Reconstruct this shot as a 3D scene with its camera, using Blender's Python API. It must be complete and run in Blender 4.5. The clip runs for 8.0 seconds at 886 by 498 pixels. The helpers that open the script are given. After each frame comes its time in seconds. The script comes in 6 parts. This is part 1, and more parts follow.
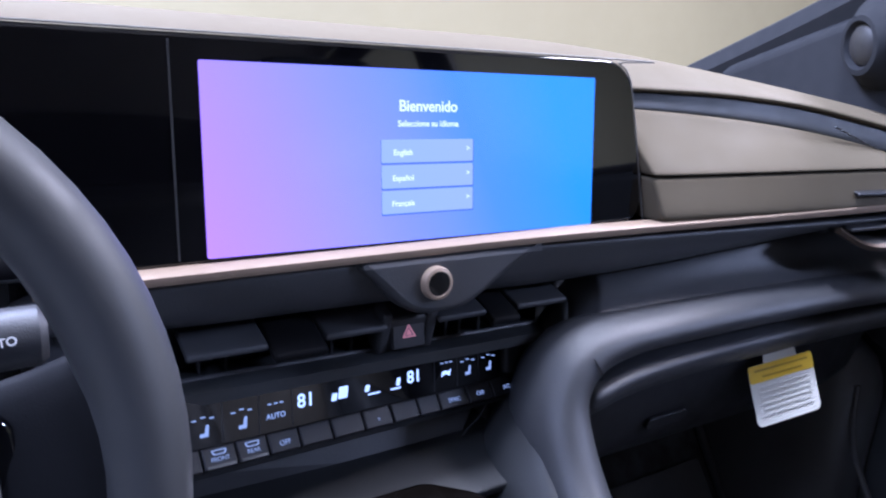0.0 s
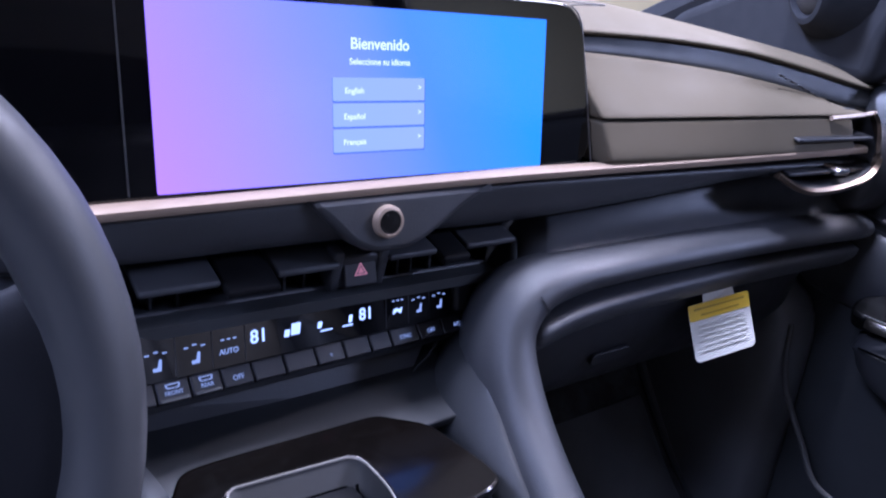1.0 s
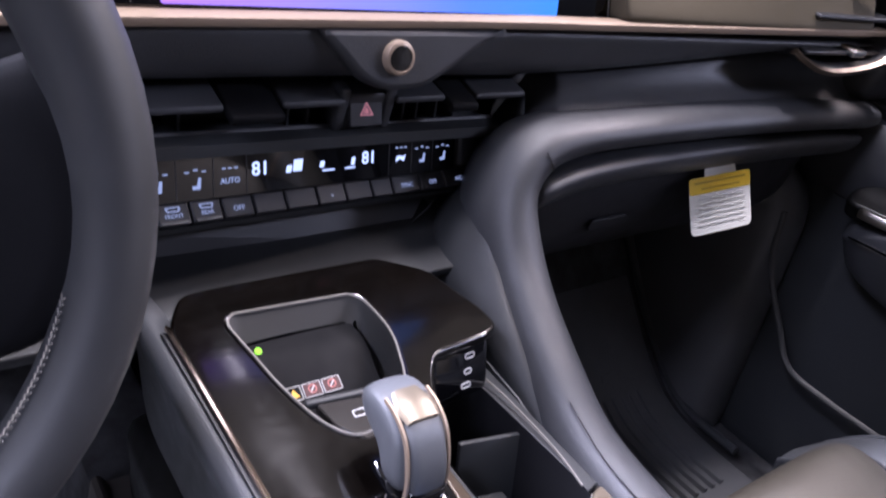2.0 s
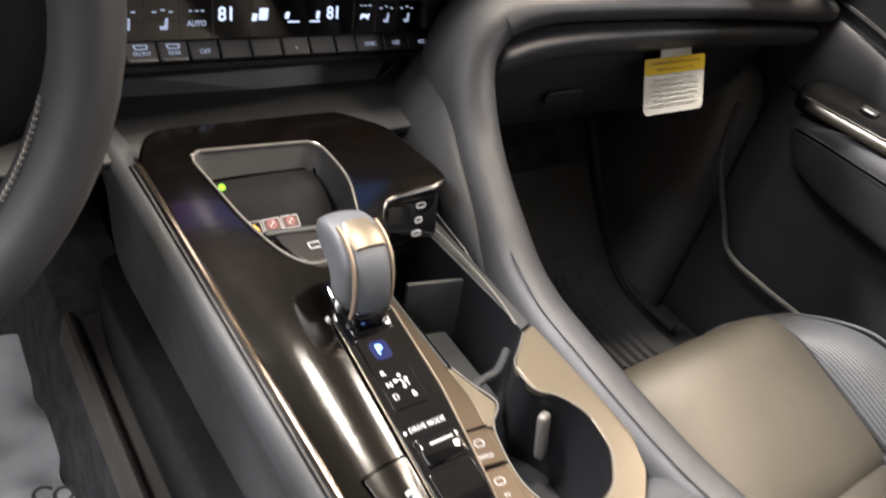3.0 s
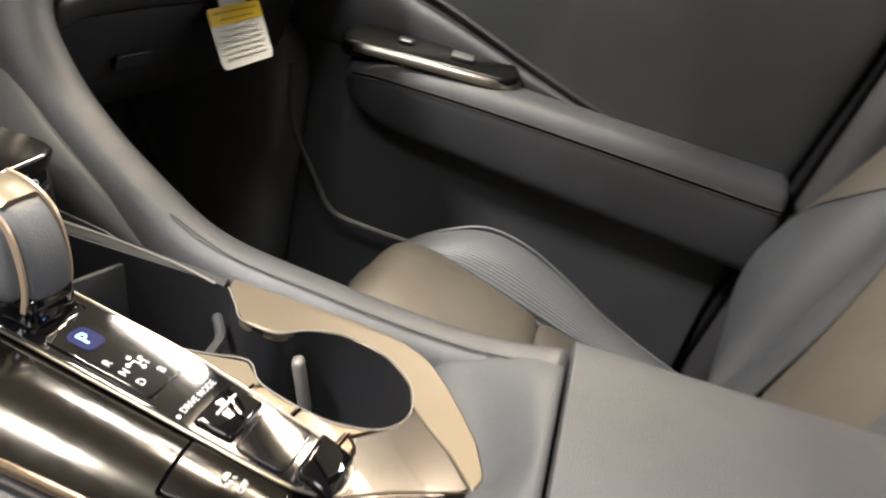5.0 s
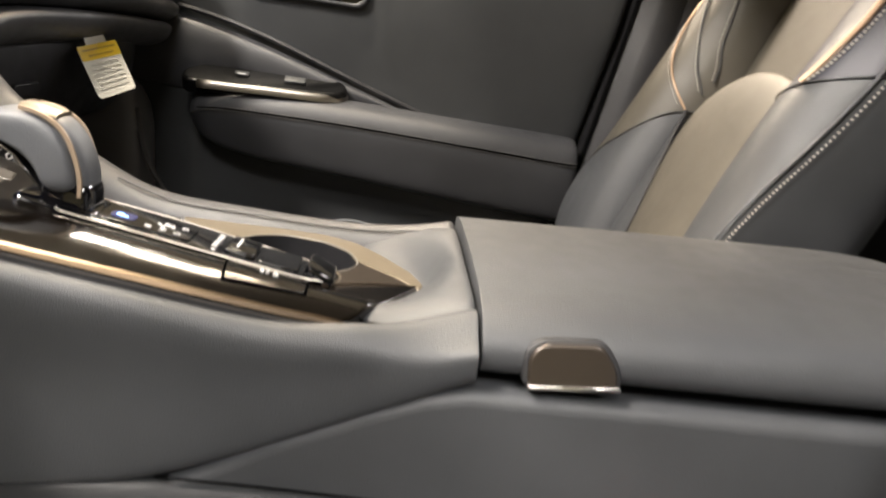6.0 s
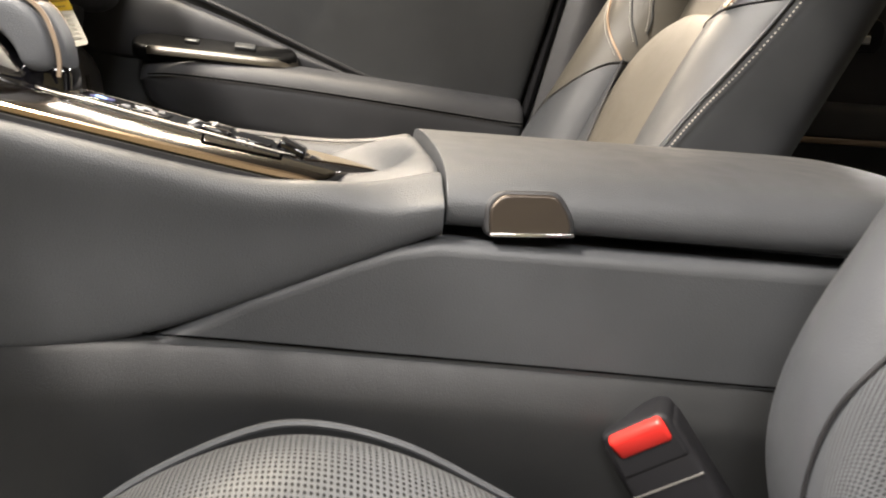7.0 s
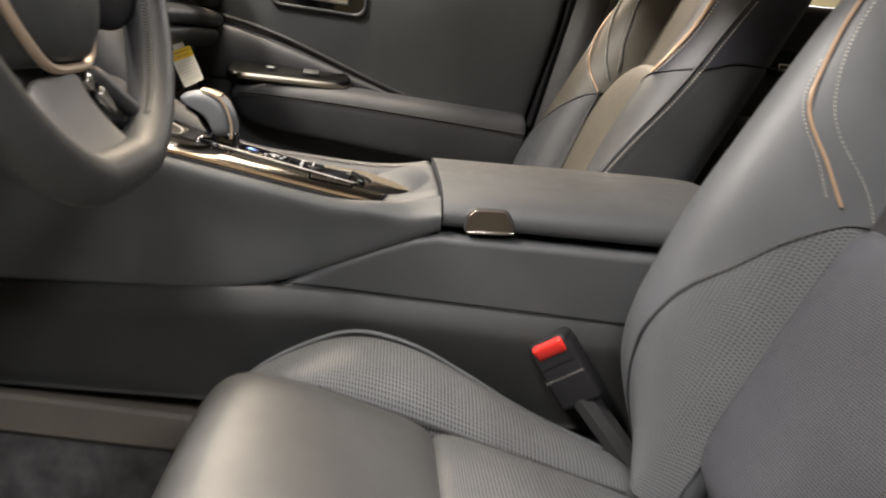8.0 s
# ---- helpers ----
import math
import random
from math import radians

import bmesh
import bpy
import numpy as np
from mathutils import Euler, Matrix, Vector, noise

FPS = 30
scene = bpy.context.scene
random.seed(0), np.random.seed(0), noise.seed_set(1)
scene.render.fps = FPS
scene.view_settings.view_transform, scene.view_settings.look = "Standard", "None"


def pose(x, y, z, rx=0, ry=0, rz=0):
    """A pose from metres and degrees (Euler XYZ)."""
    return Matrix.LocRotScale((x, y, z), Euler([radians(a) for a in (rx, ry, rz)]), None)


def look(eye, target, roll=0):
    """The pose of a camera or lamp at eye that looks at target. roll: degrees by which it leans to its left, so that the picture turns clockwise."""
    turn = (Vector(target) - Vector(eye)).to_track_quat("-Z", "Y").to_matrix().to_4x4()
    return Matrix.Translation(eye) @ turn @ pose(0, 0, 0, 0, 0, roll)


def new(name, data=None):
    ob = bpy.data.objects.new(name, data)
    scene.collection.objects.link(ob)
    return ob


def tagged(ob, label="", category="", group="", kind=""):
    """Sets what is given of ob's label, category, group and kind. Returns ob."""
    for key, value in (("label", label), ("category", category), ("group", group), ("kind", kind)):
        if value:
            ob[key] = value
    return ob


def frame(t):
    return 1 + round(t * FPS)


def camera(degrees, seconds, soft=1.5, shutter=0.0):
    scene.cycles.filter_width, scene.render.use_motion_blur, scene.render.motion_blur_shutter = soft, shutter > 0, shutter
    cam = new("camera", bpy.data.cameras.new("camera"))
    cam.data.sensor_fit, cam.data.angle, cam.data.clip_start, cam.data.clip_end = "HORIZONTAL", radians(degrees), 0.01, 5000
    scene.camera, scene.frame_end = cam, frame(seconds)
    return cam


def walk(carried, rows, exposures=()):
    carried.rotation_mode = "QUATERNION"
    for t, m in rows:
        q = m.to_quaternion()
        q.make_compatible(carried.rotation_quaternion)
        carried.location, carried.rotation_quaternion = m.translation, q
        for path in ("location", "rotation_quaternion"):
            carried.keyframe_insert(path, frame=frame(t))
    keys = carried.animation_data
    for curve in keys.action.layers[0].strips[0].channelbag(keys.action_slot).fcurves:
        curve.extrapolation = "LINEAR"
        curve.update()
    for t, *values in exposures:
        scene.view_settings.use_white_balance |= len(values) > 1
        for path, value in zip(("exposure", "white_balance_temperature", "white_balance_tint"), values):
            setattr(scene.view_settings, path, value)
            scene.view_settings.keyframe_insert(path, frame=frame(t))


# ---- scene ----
cam = camera(60.5, 8.0, soft=2.0, shutter=0.4)
EXPOSURES = [(0.0, 0.42, 4350, 28), (1.0, 0.36, 4300, 34), (1.7, 0.33, 4600, 34), (3.0, 0.43, 5650, 16), (4.5, 0.40, 5700, 13), (6.0, 0.55, 6050, 14), (7.0, 0.80, 6050, 14), (7.5, 0.46, 6050, 14), (8.0, 0.26, 6000, 14)]
SCREEN = 0.83
WARM, COOL = (1.0, 0.83, 0.60), (1.0, 0.94, 0.84)
# Unseen lamps; right rear and far ones are added fill for dash, wall.
LAMPS = (("lamp_front_right", 2.70, 0.95, 130, WARM, 0.8, 0.5), ("lamp_right", 2.20, 0.35, 90, (1.0, 0.77, 0.48), 0.8, 0.5), ("lamp_front_left", -0.95, 1.75, 190, (1.0, 0.90, 0.74), 0.7, 0.4), ("lamp_over", 0.25, 0.71, 64, (1.0, 0.85, 0.60), 0.13, 0.30), ("lamp_left", -2.25, 0.35, 42, COOL, 0.9, 1.0), ("lamp_left_rear", -2.3, -1.5, 82, COOL, 1.0, 0.8), ("lamp_right_rear", 4.0, -2.5, 165, COOL, 1.0, 0.6), ("lamp_far", -0.4, 2.9, 10, WARM, 0.6, 0.3))
PATH = [
    (0, (-0.263, 0.188, 0.815), (0.806, 1.785, 0.259), 4.7),
    (0.5, (-0.265, 0.176, 0.813), (0.87, 1.71, 0.214), 5.1),
    (1, (-0.266, 0.178, 0.813), (0.885, 1.666, 0.135), 6.2),
    (1.5, (-0.272, 0.182, 0.788), (0.876, 1.597, -0.034), 8.6),
    (1.7, (-0.275, 0.181, 0.784), (0.87, 1.576, -0.077), 9.4),
    (2.8, (-0.281, 0.159, 0.764), (0.871, 1.36, -0.345), 15.1),
    (3, (-0.292, 0.134, 0.774), (0.866, 1.3, -0.366), 15.8),
    (3.5, (-0.295, 0.118, 0.774), (0.922, 1.181, -0.403), 17.5),
    (4, (-0.293, 0.122, 0.768), (1.041, 1.065, -0.385), 17.8),
    (4.5, (-0.278, 0.165, 0.712), (1.352, 0.798, -0.259), 15.9),
    (4.7, (-0.283, 0.183, 0.687), (1.439, 0.677, -0.202), 14.5),
    (5.8, (-0.453, 0.22, 0.599), (1.465, 0.136, 0.037), 6.6),
    (6, (-0.486, 0.227, 0.585), (1.437, 0.089, 0.055), 5.5),
    (6.5, (-0.516, 0.233, 0.515), (1.406, -0.018, 0.025), 4.1),
    (7, (-0.538, 0.235, 0.515), (1.382, -0.038, 0.027), 4.3),
    (7.5, (-0.655, 0.252, 0.573), (1.262, 0.01, 0.055), 5.2),
    (8, (-0.85, 0.243, 0.612), (1.061, 0.061, 0.053), 5.1),
]
walk(cam, [(t, look(eye, target, roll)) for t, eye, target, roll in PATH], EXPOSURES)

# ---- world and lights ----
world = bpy.data.worlds.new("hall_air")
scene.world = world
world.use_nodes = True
world.node_tree.nodes["Background"].inputs[0].default_value = (0.80, 0.78, 0.70, 1)
world.node_tree.nodes["Background"].inputs[1].default_value = 0.02


def area_lamp(name, eye, target, w, h, power, color):
    data = bpy.data.lights.new(name, "AREA")
    data.shape, data.size, data.size_y, data.energy, data.color = "RECTANGLE", w, h, power, color
    ob = new(name, data)
    ob.matrix_world = look(eye, target)
    return ob


# ---- materials ----
def material(name, color, rough=0.5, metal=0.0, grain=0.0, scale=900.0, vary=0.15, coat=0.0, blotch=9.0, spec=0.5, kind="noise"):
    m = bpy.data.materials.new(name)
    m.use_nodes = True
    nt = m.node_tree
    b = nt.nodes["Principled BSDF"]
    b.inputs["Roughness"].default_value = rough
    b.inputs["Metallic"].default_value = metal
    b.inputs["Coat Weight"].default_value = coat
    b.inputs["Coat Roughness"].default_value = 0.03
    b.inputs["Specular IOR Level"].default_value = spec
    co = nt.nodes.new("ShaderNodeTexCoord")
    big = nt.nodes.new("ShaderNodeTexNoise")
    big.inputs["Scale"].default_value, big.inputs["Detail"].default_value = blotch, 5
    nt.links.new(co.outputs["Object"], big.inputs["Vector"])
    ramp = nt.nodes.new("ShaderNodeMapRange")
    ramp.inputs[1].default_value, ramp.inputs[2].default_value = 0.3, 0.7
    ramp.inputs[3].default_value, ramp.inputs[4].default_value = 1 - vary, 1 + vary
    nt.links.new(big.outputs["Fac"], ramp.inputs[0])
    mul = nt.nodes.new("ShaderNodeVectorMath")
    mul.operation = "SCALE"
    mul.inputs[0].default_value = color
    nt.links.new(ramp.outputs[0], mul.inputs["Scale"])
    nt.links.new(mul.outputs[0], b.inputs["Base Color"])
    rr = nt.nodes.new("ShaderNodeMapRange")
    rr.inputs[1].default_value, rr.inputs[2].default_value = 0.3, 0.7
    rr.inputs[3].default_value, rr.inputs[4].default_value = rough * (0.97 if metal > 0.3 else 0.88), min(1.0, rough * (1.03 if metal > 0.3 else 1.12))
    mid = nt.nodes.new("ShaderNodeTexNoise")
    mid.inputs["Scale"].default_value, mid.inputs["Detail"].default_value = blotch * 6, 4
    nt.links.new(co.outputs["Object"], mid.inputs["Vector"])
    nt.links.new(mid.outputs["Fac"], rr.inputs[0])
    nt.links.new(rr.outputs[0], b.inputs["Roughness"])
    if grain:
        tex = nt.nodes.new("ShaderNodeTexVoronoi" if kind == "leather" else "ShaderNodeTexNoise")
        tex.inputs["Scale"].default_value = scale
        nt.links.new(co.outputs["Object"], tex.inputs["Vector"])
        bump = nt.nodes.new("ShaderNodeBump")
        bump.inputs["Strength"].default_value, bump.inputs["Distance"].default_value = grain, 0.0006
        nt.links.new(tex.outputs[0], bump.inputs["Height"])
        nt.links.new(bump.outputs[0], b.inputs["Normal"])
    return m


def perforated(name, color, rough, pitch=0.0025):
    """Leather with rows of small punched holes; the rows follow the mesh's own UV map in metres."""
    m = material(name, color, rough, grain=0.25, scale=1400, kind="leather")
    nt = m.node_tree
    b = nt.nodes["Principled BSDF"]
    uv = nt.nodes.new("ShaderNodeUVMap")
    tex = nt.nodes.new("ShaderNodeTexVoronoi")
    tex.inputs["Scale"].default_value = 1 / pitch
    tex.inputs["Randomness"].default_value = 0.0
    nt.links.new(uv.outputs[0], tex.inputs["Vector"])
    edge = nt.nodes.new("ShaderNodeMapRange")
    edge.inputs[1].default_value, edge.inputs[2].default_value = 0.21, 0.33
    nt.links.new(tex.outputs["Distance"], edge.inputs[0])
    mix = nt.nodes.new("ShaderNodeMix")
    mix.data_type = "RGBA"
    mix.inputs["A"].default_value = (0.006, 0.006, 0.007, 1)
    nt.links.new(b.inputs["Base Color"].links[0].from_socket, mix.inputs["B"])
    nt.links.new(edge.outputs[0], mix.inputs["Factor"])
    nt.links.new(mix.outputs["Result"], b.inputs["Base Color"])
    bump = nt.nodes.new("ShaderNodeBump")
    bump.inputs["Strength"].default_value, bump.inputs["Distance"].default_value = 0.7, 0.0008
    nt.links.new(edge.outputs[0], bump.inputs["Height"])
    old = b.inputs["Normal"].links[0].from_socket
    nt.links.new(old, bump.inputs["Normal"])
    nt.links.new(bump.outputs[0], b.inputs["Normal"])
    return m


def glow(name, color, strength):
    m = bpy.data.materials.new(name)
    m.use_nodes = True
    b = m.node_tree.nodes["Principled BSDF"]
    b.inputs["Base Color"].default_value = (0.003, 0.003, 0.003, 1)
    b.inputs["Emission Color"].default_value = (*color, 1)
    b.inputs["Emission Strength"].default_value = strength
    b.inputs["Specular IOR Level"].default_value = 0.1
    return m


LEATHER = material("charcoal_leather", (0.047, 0.048, 0.052), 0.45, grain=0.30, scale=1300, kind="leather")
# Dark leather with the warm lamp light on it put into the tan.
DASHPAD = material("warm_lit_dash_leather", (0.110, 0.092, 0.060), 0.78, grain=0.25, scale=1500, vary=0.04, blotch=3, spec=0.16, kind="leather")
# Also used on the seats as a darker leather, in place of shade.
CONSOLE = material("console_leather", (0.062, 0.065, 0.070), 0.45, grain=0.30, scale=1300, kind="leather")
RIMLEATHER = material("smooth_rim_leather", (0.034, 0.035, 0.037), 0.52, grain=0.10, scale=2600, kind="leather")
LEATHER_FINE = material("seat_leather", (0.090, 0.095, 0.104), 0.42, grain=0.26, scale=1500, kind="leather")
SOFT = material("soft_touch_plastic", (0.032, 0.034, 0.036), 0.46, grain=0.32, scale=1300)
# Soft plastic darkened for the shade on skirt, flank and shelf.
SHADED_PLASTIC = material("shaded_plastic", (0.020, 0.021, 0.022), 0.50, grain=0.32, scale=1300)
HARD = material("hard_black_plastic", (0.026, 0.026, 0.028), 0.46, grain=0.35, scale=1500)
PERF = perforated("perforated_leather", (0.122, 0.128, 0.138), 0.44)
PERF_DARK = perforated("dark_perforated_leather", (0.076, 0.079, 0.092), 0.46)
# Navy leather of the upper backs, darkened and blued for their shade.
SHADE_NAVY = material("navy_shaded_leather", (0.056, 0.057, 0.072), 0.42, grain=0.26, scale=1500, kind="leather")
# Grey seat leather again, tinted by the warm lamp light on the pads.
WARMLIT_LEATHER = material("warm_lit_seat_leather", (0.088, 0.080, 0.065), 0.46, grain=0.26, scale=1500, kind="leather")
WARMLIT_PERF = perforated("warm_lit_perforated_leather", (0.088, 0.080, 0.065), 0.48)
TAUPE = material("taupe_rail_trim", (0.085, 0.076, 0.066), 0.5, grain=0.3, scale=1200)
GLOSS = material("piano_black", (0.0022, 0.0022, 0.003), 0.05, vary=0.05, coat=0.6)
GAP = material("joint_black", (0.0012, 0.0012, 0.0013), 0.9, vary=0.1, spec=0.0)
WOODGLOSS = material("dark_brown_lacquer", (0.0022, 0.0016, 0.0012), 0.14, vary=0.3, coat=0.12, blotch=30)
BRONZE = material("satin_bronze", (0.36, 0.28, 0.205), 0.38, metal=0.4, vary=0.05)
TRIMBRONZE = material("tan_trim_paint", (0.27, 0.205, 0.145), 0.55, metal=0.15, vary=0.05, spec=0.3)
EDGEBRONZE = material("edge_bronze", (0.56, 0.43, 0.31), 0.17, metal=1.0, vary=0.05)
DARKBRONZE = material("dark_bronze_film", (0.150, 0.117, 0.085), 0.30, metal=0.95, vary=0.03, coat=0.1)
TIPBROWN = material("brown_tip_lacquer", (0.034, 0.026, 0.019), 0.20, metal=0.2, vary=0.04, coat=0.2)
CHAMPAGNE = material("champagne_film", (0.150, 0.126, 0.090), 0.38, metal=0.50, vary=0.06, grain=0.08, scale=1800)
CHROME = material("satin_chrome", (0.72, 0.71, 0.68), 0.16, metal=1.0, vary=0.04)
SATIN = material("satin_rim_metal", (0.40, 0.37, 0.32), 0.30, metal=1.0, vary=0.04)
PODBLACK = material("switch_pod_black", (0.004, 0.004, 0.004), 0.22, vary=0.1, spec=0.25)
LATCHMETAL = material("latch_bronze", (0.080, 0.066, 0.054), 0.34, metal=0.75, vary=0.12, coat=0.2)
KEYGLOSS = material("brown_key_gloss", (0.020, 0.018, 0.016), 0.22, vary=0.1, coat=0.2)
KEYBLACK = material("matte_key_black", (0.013, 0.013, 0.015), 0.5, grain=0.2, scale=1500, vary=0.1, spec=0.3)
PADRUBBER = material("pad_rubber", (0.007, 0.007, 0.008), 0.7, grain=0.2, scale=1500, vary=0.1, spec=0.12)
COVERGREY = material("grey_wheel_cover", (0.135, 0.130, 0.124), 0.62, vary=0.05, grain=0.1, scale=1500)
GREYTRIM = material("grey_satin_trim", (0.20, 0.19, 0.175), 0.38, metal=0.2, vary=0.05)
TRAYGREY = material("grey_tray_plastic", (0.055, 0.054, 0.052), 0.5, grain=0.3, scale=1300)
# Dark plastic, its colour lightened in place of light missing in the footwell.
LIGHTENED_KICK = material("lightened_kick_plastic", (0.095, 0.095, 0.098), 0.42, grain=0.25, scale=1300)
CARPET = material("dark_carpet", (0.056, 0.056, 0.058), 0.95, grain=1.0, scale=700, vary=0.4, blotch=40, spec=0.1)
RUBBER = material("rubber_mat", (0.075, 0.076, 0.078), 0.55, grain=0.6, scale=500, vary=0.2)
PAPER = material("white_card", (0.78, 0.78, 0.74), 0.6, vary=0.03)
YELLOW = material("yellow_ink", (0.85, 0.60, 0.02), 0.55, vary=0.03)
INK = material("grey_ink", (0.60, 0.60, 0.58), 0.6, vary=0.02)
RED = material("red_plastic", (0.75, 0.035, 0.025), 0.35, vary=0.05)
THREAD = material("pale_thread", (0.58, 0.55, 0.50), 0.7, vary=0.1)
GREYTHREAD = material("grey_thread", (0.13, 0.125, 0.12), 0.7, vary=0.1)
PIPING = material("copper_piping", (0.42, 0.29, 0.19), 0.45, metal=0.25, vary=0.05)
ICON = glow("white_backlight", (0.75, 0.82, 0.95), 1.0)
PRINT = material("pale_print", (0.55, 0.56, 0.58), 0.5, vary=0.02)
REDPRINT = glow("red_backlight", (0.80, 0.30, 0.26), 0.45)
ICON_DIM = glow("dim_backlight", (0.75, 0.82, 0.95), 0.42)
GREENLED = glow("green_led", (0.42, 0.90, 0.02), 1.5)
BLUEHALO = glow("blue_halo_glow", (0.008, 0.055, 0.50), 0.22)
KEYLIGHT = glow("soft_key_light", (0.72, 0.78, 0.92), 0.38)
BLUELED = glow("blue_led", (0.30, 0.56, 1.0), 5.0)
WALLPAINT = material("pale_wall_paint", (0.29, 0.26, 0.155), 0.8, vary=0.03, blotch=1.5, grain=0.15, scale=60)
CEILPAINT = material("ceiling_paint", (0.40, 0.39, 0.36), 0.9, vary=0.03, blotch=1.5)
CONCRETE = material("polished_concrete", (0.34, 0.33, 0.31), 0.35, vary=0.2, blotch=2.0, grain=0.2, scale=80)
ROOFCLOTH = material("pale_roof_cloth", (0.46, 0.44, 0.40), 0.9, vary=0.05, grain=0.4, scale=900)
PILLARCLOTH = material("dark_pillar_cloth", (0.022, 0.023, 0.026), 0.9, vary=0.05, grain=0.4, scale=900, spec=0.15)


# ---- builders ----
def part(name, data, mat, parent=None, label="", smooth=True, sub=0):
    """Links a bmesh or mesh as one object under a thing or a part."""
    if isinstance(data, bmesh.types.BMesh):
        me = bpy.data.meshes.new(name)
        bmesh.ops.recalc_face_normals(data, faces=data.faces)
        data.to_mesh(me)
        data.free()
    else:
        me = data
    if smooth:
        me.shade_smooth()
        if not sub:
            me.set_sharp_from_angle(angle=radians(38))
    me.materials.clear()
    me.materials.append(mat)
    ob = new(name, me)
    if parent:
        ob.parent = parent
    if sub:
        mod = ob.modifiers.new("smooth", "SUBSURF")
        mod.levels = mod.render_levels = sub
    return tagged(ob, label=label)


def thing(name, label, category, group="", kind="", at=(0, 0, 0)):
    ob = new(name)
    ob.empty_display_size = 0.02
    ob.location = at
    return tagged(ob, label, category, group, kind)


def loft(rings, closed=True, caps=True, uv=False):
    """A skin over rings of points, ring after ring; closed: each ring is a loop."""
    bm = bmesh.new()
    lay = bm.loops.layers.uv.new("UVMap") if uv else None
    rows = [[bm.verts.new(p) for p in r] for r in rings]
    n = len(rows[0])
    for i, (a, b) in enumerate(zip(rows, rows[1:])):
        for j in range(n if closed else n - 1):
            k = (j + 1) % n
            f = bm.faces.new((a[j], a[k], b[k], b[j]))
            if uv:
                for lp, (u, v) in zip(f.loops, ((j, i), (j + 1, i), (j + 1, i + 1), (j, i + 1))):
                    lp[lay].uv = (u * uv[0], v * uv[1])
    if caps and closed:
        bm.faces.new(rows[0][::-1])
        bm.faces.new(rows[-1])
    return bm


def smooth_path(pts, n=8, closed=False):
    """Catmull-Rom through the points."""
    p = [Vector(v) for v in pts]
    out = []
    m = len(p)
    for i in range(m if closed else m - 1):
        a, b, c, d = (p[(i - 1) % m], p[i], p[(i + 1) % m], p[(i + 2) % m]) if closed else (p[max(i - 1, 0)], p[i], p[i + 1], p[min(i + 2, m - 1)])
        for k in range(n):
            t = k / n
            out.append(0.5 * (2 * b + (c - a) * t + (2 * a - 5 * b + 4 * c - d) * t * t + (3 * b - a - 3 * c + d) * t ** 3))
    if not closed:
        out.append(p[-1])
    return out


def sweep(path, profile, side=None, closed=False):
    """Carries a closed profile of (across, up) along a path."""
    rings = []
    m = len(path)
    for i, c in enumerate(path):
        a, b = (path[(i - 1) % m], path[(i + 1) % m]) if closed else (path[max(i - 1, 0)], path[min(i + 1, m - 1)])
        t = (b - a).normalized()
        s = (Vector(side) if side else t.cross(Vector((0, 0, 1))))
        s = (s - t * s.dot(t)).normalized()
        u = s.cross(t)
        rings.append([c + s * p + u * q for p, q in profile])
    if closed:
        rings.append(rings[0])
    bm = loft(rings, caps=not closed)
    if closed:
        bmesh.ops.remove_doubles(bm, verts=bm.verts, dist=1e-6)
    return bm


def circle(r, n=12, ry=None):
    return [(r * math.cos(2 * math.pi * i / n), (ry or r) * math.sin(2 * math.pi * i / n)) for i in range(n)]


def tube(pts, r, n=10, closed=False, steps=6, side=None):
    return sweep(smooth_path(pts, steps, closed), circle(r, n), side, closed)


def rounded(w, h, r, n=5):
    """A rectangle's outline about the origin, with round corners."""
    out = []
    for cx, cy, a in ((w / 2 - r, h / 2 - r, 0), (-w / 2 + r, h / 2 - r, 90), (-w / 2 + r, -h / 2 + r, 180), (w / 2 - r, -h / 2 + r, 270)):
        out += [(cx + r * math.cos(radians(a + 90 * i / n)), cy + r * math.sin(radians(a + 90 * i / n))) for i in range(n + 1)]
    return out


def soften(poly, r, n=5):
    """Rounds the corners of a polygon."""
    out, m = [], len(poly)
    for i in range(m):
        a, b, c = (Vector((*poly[k % m], 0)) for k in (i - 1, i, i + 1))
        p, q = a - b, c - b
        d = min(r, p.length * 0.45, q.length * 0.45)
        p, q = b + p.normalized() * d, b + q.normalized() * d
        for k in range(n + 1):
            t = k / n
            v = p * (1 - t) ** 2 + b * 2 * t * (1 - t) + q * t * t
            out.append((v.x, v.y))
    return out


def plate(outlines, thick, bevel=0.0, m=None, res=2):
    """A flat plate in the XY plane, its face at z = 0, from an outline and its holes, with rounded rims."""
    cu = bpy.data.curves.new("plate", "CURVE")
    cu.dimensions, cu.fill_mode = "2D", "BOTH"
    cu.extrude, cu.bevel_depth, cu.bevel_resolution, cu.offset = max(thick / 2 - bevel, 0), bevel, res, -bevel
    for o in outlines:
        s = cu.splines.new("POLY")
        s.points.add(len(o) - 1)
        for pt, (x, y) in zip(s.points, o):
            pt.co = (x, y, 0, 1)
        s.use_cyclic_u = True
    ob = bpy.data.objects.new("plate", cu)
    me = bpy.data.meshes.new_from_object(ob)
    bpy.data.objects.remove(ob)
    bpy.data.curves.remove(cu)
    me.transform((m or Matrix()) @ Matrix.Translation((0, 0, -thick / 2)))
    return me


